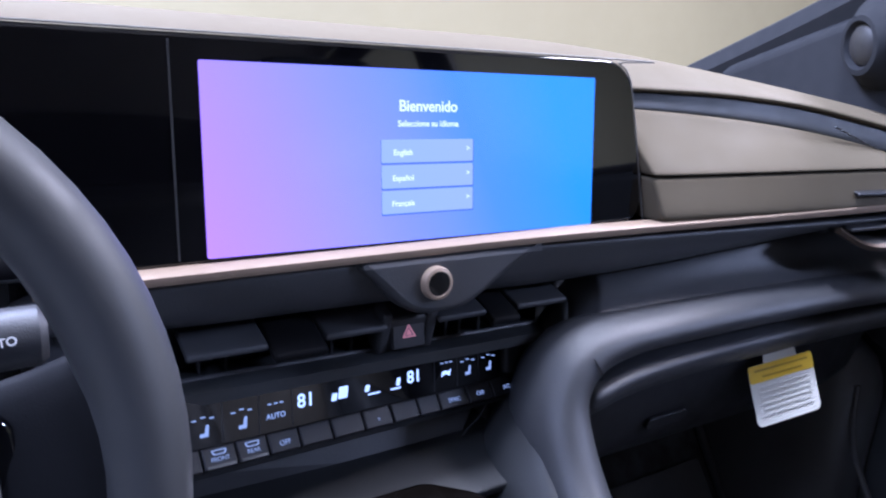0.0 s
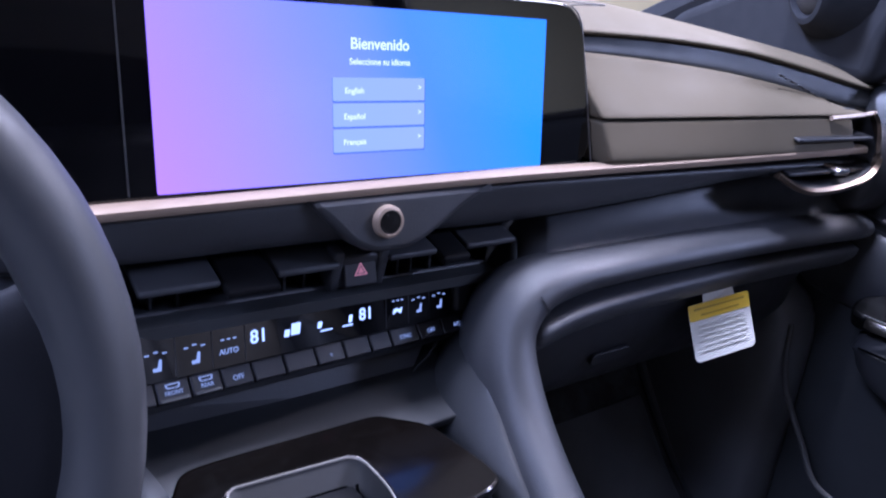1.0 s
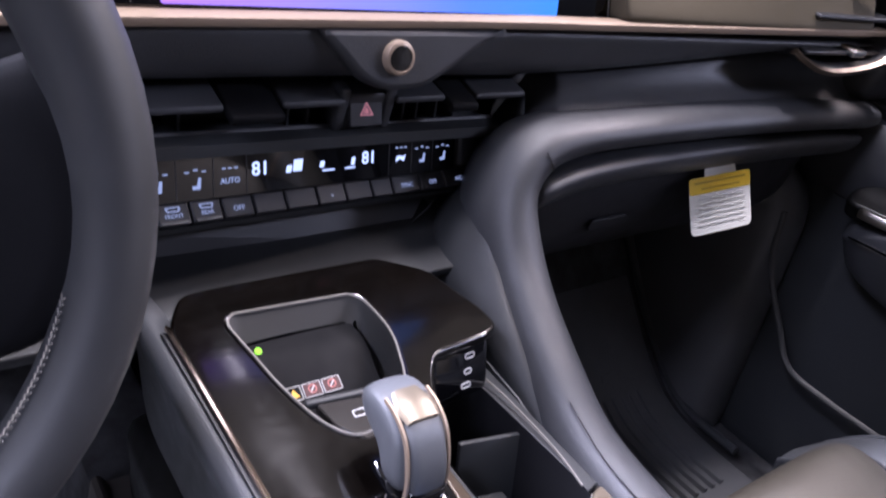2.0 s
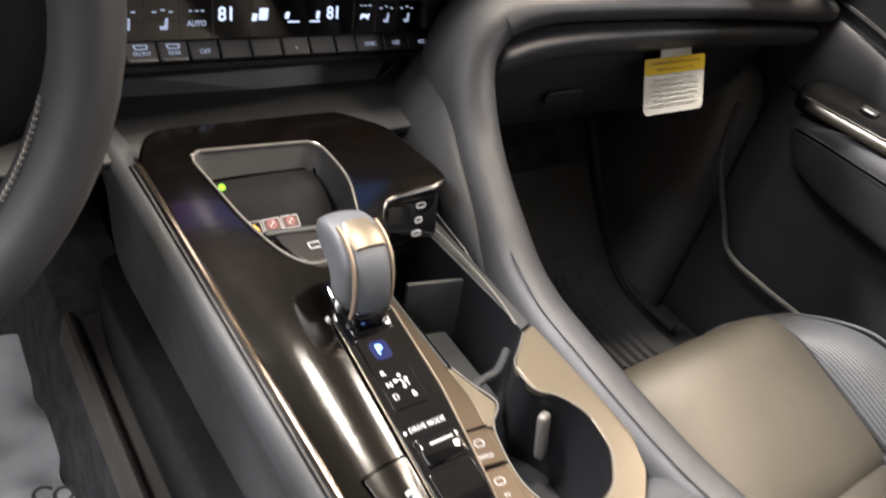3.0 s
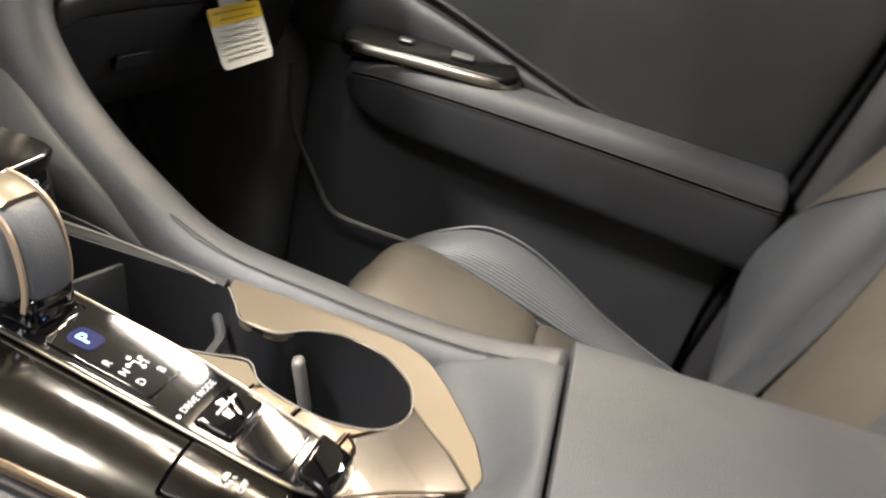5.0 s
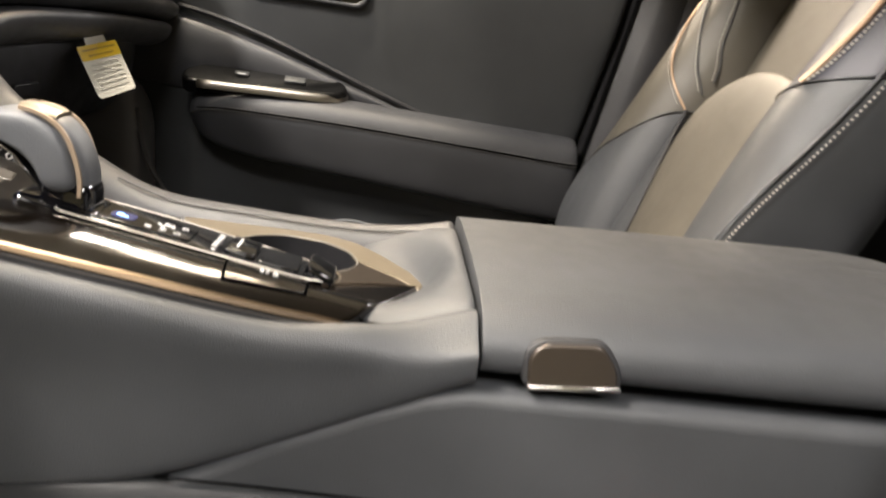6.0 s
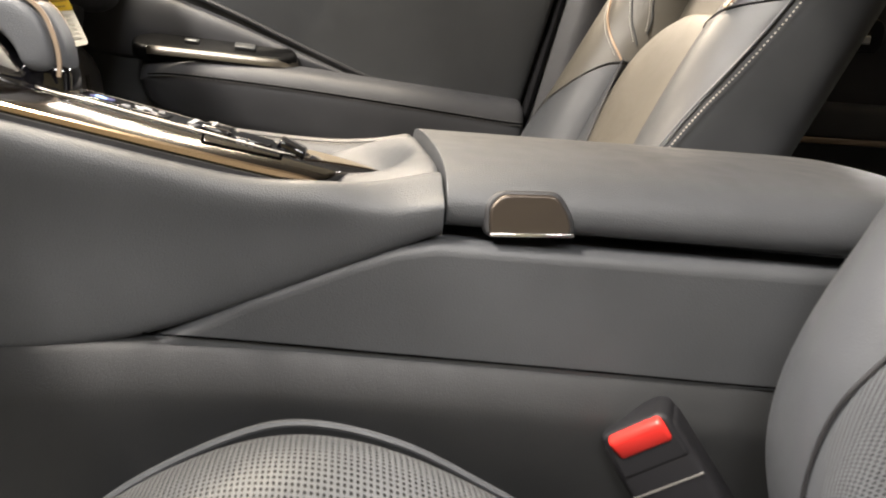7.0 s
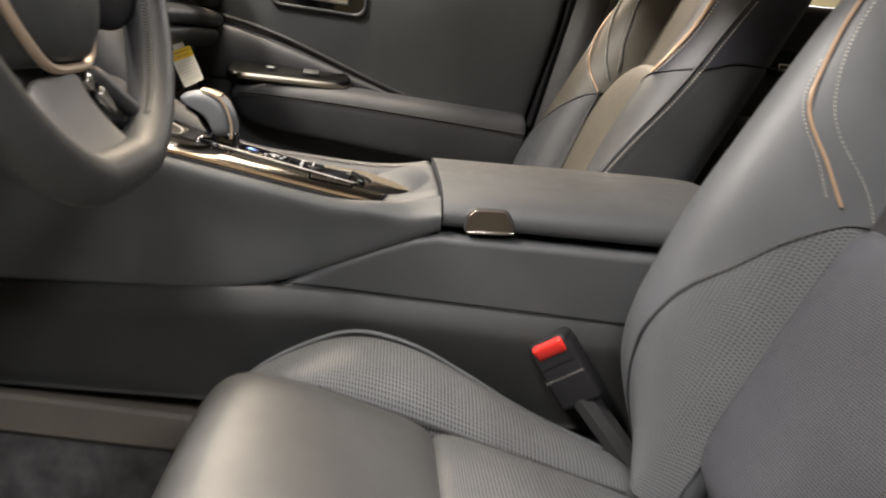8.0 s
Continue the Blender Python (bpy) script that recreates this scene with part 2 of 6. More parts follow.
def lettering(body, size, m, spacing=1.0, weight=0.02):
    cu = bpy.data.curves.new("letters", "FONT")
    cu.body, cu.size, cu.align_x, cu.align_y, cu.extrude, cu.space_character = body, size, "CENTER", "CENTER", 0.00008, spacing
    cu.offset = size * weight
    ob = bpy.data.objects.new("letters", cu)
    me = bpy.data.meshes.new_from_object(ob)
    bpy.data.objects.remove(ob)
    bpy.data.curves.remove(cu)
    me.transform(m)
    return me


def block(w, d, h, bevel=0.002, m=None, seg=3):
    bm = bmesh.new()
    bmesh.ops.create_cube(bm, size=1)
    bmesh.ops.scale(bm, vec=(w, d, h), verts=bm.verts)
    if bevel:
        bmesh.ops.bevel(bm, geom=bm.edges[:], offset=bevel, segments=seg, affect="EDGES", profile=0.5)
    if m:
        bmesh.ops.transform(bm, matrix=m, verts=bm.verts)
    return bm


def basis(origin, right, up):
    """A pose whose X runs to the right and Y up along a face."""
    x = Vector(right).normalized()
    y = Vector(up)
    y = (y - x * y.dot(x)).normalized()
    z = x.cross(y)
    return Matrix.Translation(origin) @ Matrix((x, y, z)).transposed().to_4x4()


def stitches(name, pts, parent, mat, pitch=0.005, size=0.0007, out=(0, 0, 0), length=0.6):
    """A row of thread stitches along a path, one mesh."""
    path = smooth_path(pts, 40)
    bm = bmesh.new()
    acc, last = 0.0, path[0]
    for p, q in zip(path, path[1:]):
        acc += (q - p).length
        if acc >= pitch:
            acc = 0.0
            t = (q - p).normalized()
            rot = t.to_track_quat("X", "Z").to_matrix().to_4x4()
            bm2 = bmesh.ops.create_cube(bm, size=1)
            bmesh.ops.transform(bm, matrix=Matrix.Translation(q + Vector(out)) @ rot @ Matrix.Diagonal((pitch * length, size * 2, size * 1.6, 1)), verts=bm2["verts"])
    return part(name, bm, mat, parent)


# ---- the hall round the car ----
def wall(name, w, h, m, mat, label):
    return tagged(part(name, block(w, h, 0.12, 0, m), mat, smooth=False), label, "wall", kind="structure")


HX, HY0, HY1, HZ0, HZ1 = 6.3, -4.5, 3.4, -0.35, 2.75
# Floor and ceiling stay out of view; their tones set bounce light.
tagged(part("floor", block(2 * HX, HY1 - HY0, 0.12, 0, Matrix.Translation((0, (HY0 + HY1) / 2, HZ0 - 0.06))), CONCRETE, smooth=False), "grey polished concrete floor of the hall", "floor", kind="structure")
tagged(part("ceiling", block(2 * HX, HY1 - HY0, 0.12, 0, Matrix.Translation((0, (HY0 + HY1) / 2, HZ1 + 0.06))), CEILPAINT, smooth=False), "unseen painted ceiling of the hall, pale to bounce light", "ceiling", kind="structure")
HM = (HZ0 + HZ1) / 2
wall("wall_north", 2 * HX, HZ1 - HZ0, pose(0, HY1 + 0.06, HM, 90, 0, 0), WALLPAINT, "plain pale yellow painted wall before the car")
wall("wall_south", 2 * HX, HZ1 - HZ0, pose(0, HY0 - 0.06, HM, 90, 0, 0), WALLPAINT, "plain pale yellow painted wall behind the car")
wall("wall_east", HY1 - HY0, HZ1 - HZ0, pose(HX + 0.06, (HY0 + HY1) / 2, HM, 90, 0, 90), WALLPAINT, "plain pale yellow painted side wall")
wall("wall_west", HY1 - HY0, HZ1 - HZ0, pose(-HX - 0.06, (HY0 + HY1) / 2, HM, 90, 0, 90), WALLPAINT, "plain pale yellow painted side wall by the open door")

TUBE = glow("lamp_diffuser", (1.0, 0.90, 0.74), 6.0)


def ceiling_lamp(x, y, w, d):
    lamp = thing("ceiling_lamp", "white lamp panel with a bright diffuser on the unseen ceiling", "ceiling lamp", "ceiling lamps", at=(x, y, HZ1))
    part("frame", plate([rounded(w + 0.06, d + 0.06, 0.01), rounded(w, d, 0.005)], 0.04, 0.004, Matrix.Translation((0, 0, 0))), CEILPAINT, lamp)
    part("diffuser", plate([rounded(w - 0.004, d - 0.004, 0.005)], 0.012, 0, Matrix.Translation((0, 0, -0.012))), TUBE, lamp, smooth=False)
    return lamp


for name, lx, ly, power, tone, lw, ld in LAMPS:
    ceiling_lamp(lx, ly, lw, ld)
    area_lamp(name, (lx, ly, HZ1 - 0.06), (lx, ly, 0), lw - 0.02, ld - 0.02, power, tone)

# ---- car shell ----
shell = thing("car_body", "dark car body shell with roof, pillars and windows", "car body", kind="structure")
roof = loft([[(x, y, z + 0.05 * (1 - ((x + 0.03) / 0.66) ** 2)) for x in np.linspace(-0.64, 0.58, 9)] for y, z in ((0.29, 1.08), (0.20, 1.115), (0.0, 1.15), (-0.5, 1.17), (-1.0, 1.12), (-1.35, 1.02))], closed=False)
part("roof", roof, ROOFCLOTH, shell, sub=1)
for s in (-1, 1):
    X = lambda v: -0.03 + s * v
    pil = tube([(X(0.72), 1.00, 0.75), (X(0.71), 0.72, 0.89), (X(0.66), 0.46, 1.03), (X(0.62), 0.32, 1.11), (X(0.61), 0.1, 1.14), (X(0.61), -0.5, 1.14), (X(0.63), -1.3, 1.02)], 0.030, 8, side=(1, 0, 0))
    part("roof_rail", pil, PILLARCLOTH, shell)
    bp = sweep(smooth_path([(X(0.70), -0.20, 0.05), (X(0.695), -0.21, 0.55), (X(0.665), -0.27, 0.85), (X(0.615), -0.34, 1.14)], 5), circle(0.022, 10, 0.055), (1, 0, 0))
    part("pillar", bp, HARD, shell)
    part("sill", block(0.10, 2.4, 0.12, 0.03, pose(X(0.74), -0.25, 0.06)), HARD, shell)
for s in (-1, 1):
    part("front_side", block(0.05, 0.40, 0.76, 0.01, pose(-0.03 + s * 0.735, 0.88, 0.38)), CARPET, shell)
part("floor_pan", block(1.46, 2.7, 0.03, 0, pose(-0.03, -0.25, -0.02)), CARPET, shell, smooth=False)
part("firewall", block(1.46, 0.04, 0.78, 0, pose(-0.03, 1.02, 0.38, -14)), CARPET, shell, smooth=False)
part("rear_bulkhead", block(1.5, 0.05, 0.80, 0.02, pose(-0.03, -1.42, 0.45, 14)), HARD, shell)
# Unseen panels added to shut out hall light behind and left.
part("rear_shelf", block(1.5, 0.05, 0.34, 0.02, pose(-0.03, -1.42, 0.95, -35)), HARD, shell)
part("rear_left_side", block(0.05, 0.98, 1.06, 0.02, pose(-0.72, -0.80, 0.56)), HARD, shell)
part("cowl", block(1.46, 0.05, 0.50, 0, pose(-0.03, 1.03, 0.54, 6)), HARD, shell, smooth=False)

# ---- rear bench ----
bench = thing("rear_seat", "dark leather rear bench in shade", "seat")
part("cushion", block(1.24, 0.46, 0.20, 0.05, pose(-0.03, -0.98, 0.22, 8)), LEATHER_FINE, bench)
part("backrest", block(1.24, 0.14, 0.62, 0.05, pose(-0.03, -1.26, 0.56, -20)), LEATHER_FINE, bench)

# ---- passenger door ----
DOORX = 0.655


def door_end(z):
    """Slanting rear edge of the front door."""
    return -0.045 - (z - 0.445) * 0.22


def passenger_door():
    d = thing("passenger_door", "black car door trim with padded armrest, closed", "car door")
    # main trim: several sections front to back, each running from window sill to sill board
    rings = []
    for y in (0.70, 0.55, 0.40, 0.20, 0.08, 0.0, -0.1):
        bow = 0.012 * math.cos((y - 0.2) * 2.2)
        rings.append([(DOORX + 0.06, y, 0.06), (DOORX - 0.01 - bow * 0.2, y, 0.08), (DOORX + 0.005, y, 0.22), (DOORX + 0.012, y, 0.36), (DOORX + 0.020 - bow, y, 0.47), (DOORX + 0.012 - bow, y, 0.56), (DOORX + 0.005 - bow, y, 0.66), (DOORX + 0.012, y, 0.735), (DOORX + 0.03, y, 0.752), (DOORX + 0.075, y, 0.752), (DOORX + 0.09, y, 0.4)])
    rings[-1] = [(x + 0.008, door_end(z), z) for x, y, z in rings[-1]]
    rings.insert(-1, [(x - 0.008, y + 0.008, z) for x, y, z in rings[-1]])
    part("trim_panel", loft(rings), SOFT, d, sub=2)
    # armrest, thick at the front and thin towards the rear
    rings = []
    for y, top, low, inn in ((0.530, 0.470, 0.440, 0.030), (0.518, 0.490, 0.415, 0.050), (0.46, 0.495, 0.395, 0.062), (0.32, 0.486, 0.377, 0.060), (0.16, 0.472, 0.354, 0.056), (0.0, 0.460, 0.334, 0.052), (-0.030, 0.458, 0.330, 0.050), (-0.041, 0.455, 0.333, 0.046)):
        xi = DOORX - inn
        rings.append([(DOORX + 0.03, y, top + 0.010), (xi + 0.022, y, top + 0.001), (xi + 0.006, y, top - 0.009), (xi - 0.001, y, top - 0.030), (xi + 0.004, y, (top + low) / 2), (xi + 0.016, y, low + 0.012), (xi + 0.024, y, low + 0.003), (xi + 0.034, y, low), (DOORX + 0.03, y, low)])
    part("armrest", loft(rings), LEATHER, d, sub=2)
    for dz in (0.0300, 0.0350):
        stitches("armrest_stitching", [(DOORX - inn - 0.0002, y, top - dz) for y, top, inn in ((0.50, 0.496, 0.058), (0.46, 0.497, 0.062), (0.32, 0.489, 0.060), (0.16, 0.475, 0.056), (0.0, 0.460, 0.052), (-0.034, 0.458, 0.050))], d, GREYTHREAD, 0.0036, 0.0005)
    part("armrest_seam", tube([(DOORX - inn - 0.0001, y, top - 0.0325) for y, top, inn in ((0.51, 0.495, 0.055), (0.46, 0.497, 0.062), (0.32, 0.489, 0.060), (0.16, 0.475, 0.056), (0.0, 0.460, 0.052), (-0.036, 0.458, 0.050))], 0.0011, 6), GAP, d)
    # switch panel with its bright rim
    sw = basis((0.624, 0.415, 0.5060), (0.02, -1, -0.045), (1, 0, 0.42))
    part("switch_panel", plate([soften([(-0.115, -0.028), (0.098, -0.016), (0.112, 0.004), (0.10, 0.030), (-0.10, 0.028), (-0.122, 0.002)], 0.018)], 0.022, 0.005, sw, 3), PODBLACK, d)
    sp = d.children[-1]
    part("window_switch", block(0.030, 0.013, 0.008, 0.002, sw @ pose(0.035, 0.006, 0.0015, 12)), SOFT, sp)
    part("lock_switch", block(0.020, 0.010, 0.004, 0.001, sw @ pose(-0.040, 0.008, 0.001)), SOFT, sp)
    part("switch_mark", plate([rounded(0.012, 0.0035, 0.001)], 0.0004, 0, sw @ pose(-0.040, 0.004, 0.0035)), PRINT, sp, smooth=False)
    rim = smooth_path([(0.598, 0.508, 0.496), (0.594, 0.492, 0.4962), (0.602, 0.42, 0.4935), (0.611, 0.345, 0.490), (0.622, 0.318, 0.490), (0.640, 0.308, 0.491)], 8)
    part("switch_rim", sweep(rim, [(-0.004, -0.006), (0.004, -0.006), (0.0045, 0.001), (0.002, 0.005), (-0.003, 0.005), (-0.0045, 0.001)]), SATIN, d)
    # crease that falls from the front towards the armrest
    part("crease_bead", tube([(DOORX + 0.004, 0.66, 0.615), (DOORX - 0.004, 0.52, 0.592), (DOORX - 0.006, 0.42, 0.563), (DOORX - 0.002, 0.30, 0.515), (DOORX + 0.006, 0.215, 0.482), (DOORX + 0.012, 0.19, 0.474)], 0.0035, 8), HARD, d)
    rings = []
    for y, z in ((0.66, 0.612), (0.52, 0.588), (0.42, 0.558), (0.30, 0.510), (0.215, 0.478)):
        dz = (z - 0.470)
        rings.append([(DOORX + 0.02, y, z), (DOORX - 0.010, y, z - 0.006), (DOORX - 0.012, y, z - dz * 0.35), (DOORX - 0.004, y, z - dz * 0.8), (DOORX + 0.02, y, z - dz - 0.01)])
    part("lower_insert", loft(rings), LEATHER, d, sub=2)
    # inner handle in its bowl
    hm = basis((DOORX - 0.012, 0.372, 0.648), (0, -1, -0.06), (0, 0, 1))
    part("handle_bowl", plate([rounded(0.180, 0.058, 0.020), rounded(0.166, 0.044, 0.016)], 0.010, 0.003, hm), HARD, d)
    part("handle_dish", plate([rounded(0.172, 0.050, 0.016)], 0.004, 0, hm @ pose(0, 0, -0.006)), GLOSS, d)
    part("door_handle", block(0.088, 0.016, 0.012, 0.004, hm @ pose(0.012, -0.002, 0.002)), CHROME, d)
    # window rubber and window
    part("window_seal", block(0.022, 1.0, 0.014, 0.004, pose(DOORX + 0.045, 0.24, 0.757)), HARD, d)
    return d


passenger_door()
# lower pillar trim behind the door, with the door's rubber seal
rings = []
for z in (0.05, 0.25, 0.45, 0.60, 0.75, 0.82):
    e = door_end(z) - 0.010
    rings.append([(DOORX + 0.07, e + 0.06, z), (DOORX + 0.040, e + 0.05, z), (DOORX + 0.022, e - 0.012, z), (DOORX + 0.004, e - 0.026, z), (DOORX - 0.004, e - 0.050, z), (DOORX, e - 0.085, z), (DOORX + 0.018, e - 0.115, z), (DOORX + 0.07, e - 0.13, z)])
part("pillar_trim", loft(rings), HARD, shell, sub=1)
part("door_seal", tube([(DOORX + 0.020, door_end(z) - 0.010, z) for z in (0.05, 0.3, 0.55, 0.80)], 0.008, 8), PADRUBBER, shell)

# rear passenger door, dark behind the seat
rd = thing("rear_door", "dark rear door trim with bronze strip, in shade", "car door")
part("trim_panel", block(0.05, 0.95, 0.625, 0.02, pose(DOORX + 0.035, -0.78, 0.4025)), HARD, rd)
part("armrest", block(0.06, 0.66, 0.07, 0.02, pose(DOORX + 0.005, -0.74, 0.455)), LEATHER, rd)
part("accent_strip", block(0.008, 0.20, 0.010, 0.003, pose(DOORX - 0.027, -0.56, 0.428)), BRONZE, rd)
part("handle_bowl", plate([rounded(0.13, 0.055, 0.02)], 0.01, 0.003, basis((DOORX + 0.004, -0.575, 0.600), (0, -1, 0), (0, 0, 1))), GLOSS, rd)
part("door_handle", block(0.014, 0.075, 0.016, 0.004, pose(DOORX - 0.004, -0.57, 0.592)), CHROME, rd)

# front pillar with its speaker
pil = thing("front_pillar_trim", "dark pillar trim with round tweeter", "pillar trim", kind="structure")
pm = basis((0.665, 0, 0), (0, -1, 0), (0, 0, 1))
part("pillar_cover", plate([soften([(-0.93, 0.74), (-0.90, 0.795), (-0.69, 0.888), (-0.42, 1.02), (-0.30, 1.12), (-0.22, 1.12), (-0.40, 0.97), (-0.56, 0.88), (-0.600, 0.80), (-0.605, 0.74)], 0.02)], 0.07, 0.018, pm @ pose(0, 0, 0.012), 4), PILLARCLOTH, pil)
tw = basis((0.622, 0.690, 0.834), (-0.45, -0.86, 0.05), (-0.1, 0.15, 1))
part("tweeter_pod", loft([[tw @ Vector((x * k - 0.02 * (z < -0.02), y * k, z)) for x, y in circle(1, 20)] for k, z in ((0.075, -0.075), (0.060, -0.035), (0.040, -0.006), (0.034, 0.002), (0.028, 0.003), (0.024, -0.003))]), PILLARCLOTH, pil)
part("tweeter_grille", loft([[tw @ Vector((x * k, y * k, z)) for x, y in circle(1, 20)] for k, z in ((0.024, -0.003), (0.018, 0.002), (0.006, 0.004))]), HARD, pil)

# ---- dashboard ----
dash = thing("dashboard", "dark padded dashboard with bronze trim line and wide display", "dashboard")


def dash_y(x):
    """How far forward the trim line runs."""
    return 0.592 - 0.075 * max(0.0, x - 0.10)


def groove_top(x):
    """Lower front edge of the upper pad, where the dark groove begins."""
    return float(np.interp(x, (0.20, 0.31, 0.43, 0.505, 0.57, 0.66), (0.7785, 0.7780, 0.7713, 0.7610, 0.7520, 0.7370)))


def insert_top(x):
    """Upper edge of the padded insert, below the groove."""
    return float(np.interp(x, (0.20, 0.29, 0.41, 0.525, 0.62), (0.7640, 0.7606, 0.7511, 0.7365, 0.7180)))


def taper(x):
    """How much the upper dash falls away at the passenger's end."""
    return max(0.0, (x - 0.20) / 0.40) ** 1.25


# core behind the skins
part("core", block(0.88, 0.30, 0.115, 0, pose(-0.27, 0.80, 0.735)), HARD, dash, smooth=False)
part("core", block(0.48, 0.26, 0.090, 0, pose(0.41, 0.82, 0.670)), HARD, dash, smooth=False)
part("core", block(0.56, 0.30, 0.24, 0, pose(0.37, 0.83, 0.575)), HARD, dash, smooth=False)
part("core", block(0.42, 0.30, 0.17, 0, pose(-0.50, 0.82, 0.60)), HARD, dash, smooth=False)
part("core", block(0.36, 0.26, 0.16, 0, pose(-0.05, 0.80, 0.60)), HARD, dash, smooth=False)
# upper pad and crown
rings = []
for x in (-0.72, -0.4, -0.1, 0.12, 0.20, 0.26, 0.32, 0.38, 0.44, 0.50, 0.56, 0.61, 0.66, 0.70):
    y, g = dash_y(x), groove_top(x)
    z = 0.810 - 0.040 * taper(x)
    rings.append([(x, y + 0.55, z - 0.02), (x, y + 0.24, z + 0.004), (x, y + 0.13, z + 0.002), (x, y + 0.095, max(z - 0.006, g + 0.008)), (x, y + 0.066, g + 0.0062), (x, y + 0.0590, g + 0.0032), (x, y + 0.0580, g + 0.0008), (x, y + 0.0600, g - 0.0008), (x, y + 0.080, g - 0.004), (x, y + 0.50, z - 0.08)])
part("upper_pad", loft(rings), DASHPAD, dash, sub=2)
# dark groove between the upper pad and the insert
rings = []
for x in (0.17, 0.24, 0.30, 0.36, 0.42, 0.48, 0.54, 0.60, 0.66, 0.70):
    y, g, i = dash_y(x), groove_top(x), insert_top(x)
    rings.append([(x, y + 0.10, g + 0.002), (x, y + 0.0655, g + 0.001), (x, y + 0.0640, g - 0.002), (x, y + 0.0600, (g + i) / 2), (x, y + 0.0565, i + 0.0005), (x, y + 0.060, i - 0.006), (x, y + 0.10, i - 0.010)])
part("groove_band", loft(rings), SOFT, dash, sub=2)
# large padded insert, flush with the strip under it; both begin at the slanting edge of the glass
SLANT = lambda z: 0.2075 - (z - 0.68) * 0.16
rings = []
for x in (0.0, 0.001, 0.24, 0.32, 0.40, 0.48, 0.55, 0.585, 0.60):
    f, y = taper(max(x, 0.2)), dash_y(max(x, 0.19))
    top, low = insert_top(x), 0.7155 + 0.002 * f
    h = top - low
    row = [(y + 0.090, top - 0.004), (y + 0.062, top + 0.0005), (y + 0.0525, top), (y + 0.0490, top - 0.003), (y + 0.0310, top - h * 0.45), (y + 0.0085, low + 0.0035), (y + 0.0075, low + 0.0012), (y + 0.0095, low), (y + 0.090, low)]
    rings.append([(SLANT(zz) + x if x < 0.1 else x, yy, zz) for yy, zz in row])
part("padded_insert", loft(rings), DASHPAD, dash, sub=2)
# lower strip of the insert
rings = []
for x in (0.0, 0.001, 0.26, 0.36, 0.46, 0.54, 0.56):
    f, y = taper(max(x, 0.2)), dash_y(max(x, 0.19))
    top = 0.7146 + 0.002 * f
    row = [(y + 0.05, top), (y + 0.0095, top), (y + 0.0074, top - 0.0014), (y + 0.0066, top - 0.0040), (y + 0.0010, 0.698), (y - 0.0048, 0.684), (y - 0.003, 0.680), (y + 0.05, 0.676)]
    rings.append([(SLANT(zz) + x if x < 0.1 else x, yy, zz) for yy, zz in row])
part("insert_strip", loft(rings), DASHPAD, dash, sub=2)
# bronze line
trim = sweep(smooth_path([(-0.235, 0.594, 0.674), (-0.05, 0.594, 0.6755), (0.10, 0.592, 0.677), (0.30, dash_y(0.30), 0.680), (0.48, dash_y(0.48), 0.683), (0.575, dash_y(0.575), 0.685)], 8), [(-0.008, -0.0042), (0.0050, -0.0042), (0.0055, -0.003), (0.0050, 0.0006), (0.002, 0.0028), (-0.008, 0.0028)])
part("bronze_trim", trim, TRIMBRONZE, dash)
# dark band under the bronze line
rings = []
for x in (-0.26, -0.1, 0.0, 0.06, 0.10, 0.14, 0.20, 0.26, 0.32, 0.40, 0.50, 0.60):
    y = dash_y(x)
    low = float(np.interp(x, (-0.26, 0.0, 0.10, 0.166, 0.254, 0.3245, 0.436, 0.60), (0.634, 0.632, 0.6295, 0.6315, 0.6380, 0.6445, 0.6550, 0.6660)))
    rings.append([(x, y + 0.05, 0.672), (x, y + 0.004, 0.672), (x, y + 0.001, 0.668), (x, y + 0.004, (0.672 + low) / 2), (x, y + 0.014, low + 0.003), (x, y + 0.030, low - 0.002), (x, y + 0.06, low)])
part("lower_band", loft(rings), LEATHER, dash, sub=2)
# tongue with the round knob
tongue = basis((0.004, 0.5925, 0.6715), (1, 0, 0), (0, 0.12, 1))
part("knob_tongue", plate([soften([(-0.064, 0.0), (0.094, 0.0), (0.062, -0.014), (0.040, -0.029), (0.018, -0.0405), (-0.012, -0.0405), (-0.028, -0.034), (-0.046, -0.016)], 0.010)], 0.018, 0.005, tongue @ pose(0, 0, 0.0042)), LEATHER, dash)
km = tongue @ pose(-0.0045, -0.0185, 0.0)
knob = part("knob", loft([[km @ Vector((x * r, y * r, z)) for x, y in circle(1, 28)] for r, z in ((0.0114, 0), (0.0114, 0.0075), (0.0106, 0.0095), (0.0086, 0.0100), (0.0080, 0.0090))]), BRONZE, dash, "bronze ring of the volume knob")
part("knob_face", plate([circle(0.0081, 24)], 0.002, 0.0003, km @ pose(0, 0, 0.0098)), GLOSS, knob)

# glass panel
glass = basis((0, 0.600, 0.680), (1, 0, 0), (0, 0.146, 0.989))
part("glass_panel", plate([soften([(-0.70, -0.004), (0.2055, -0.004), (0.186, 0.124), (-0.70, 0.124)], 0.030, 8)], 0.020, 0.003, glass), GLOSS, dash, "black glossy glass of the display panel")
gp = dash.children[-1]
part("panel_joint", block(0.0012, 0.120, 0.001, 0, glass @ pose(-0.1615, 0.060, 0.0)), HARD, gp, smooth=False)
part("panel_edge", tube([glass @ Vector((x, y, -0.001)) for x, y in ((-0.60, 0.1245), (0.15, 0.1245), (0.172, 0.1215), (0.184, 0.112), (0.190, 0.09), (0.2058, -0.002))], 0.0007, 6), GREYTRIM, gp)
SW, SH = 0.2923, 0.1096
scr = bpy.data.materials.new("lit_display")
scr.use_nodes = True
nt = scr.node_tree
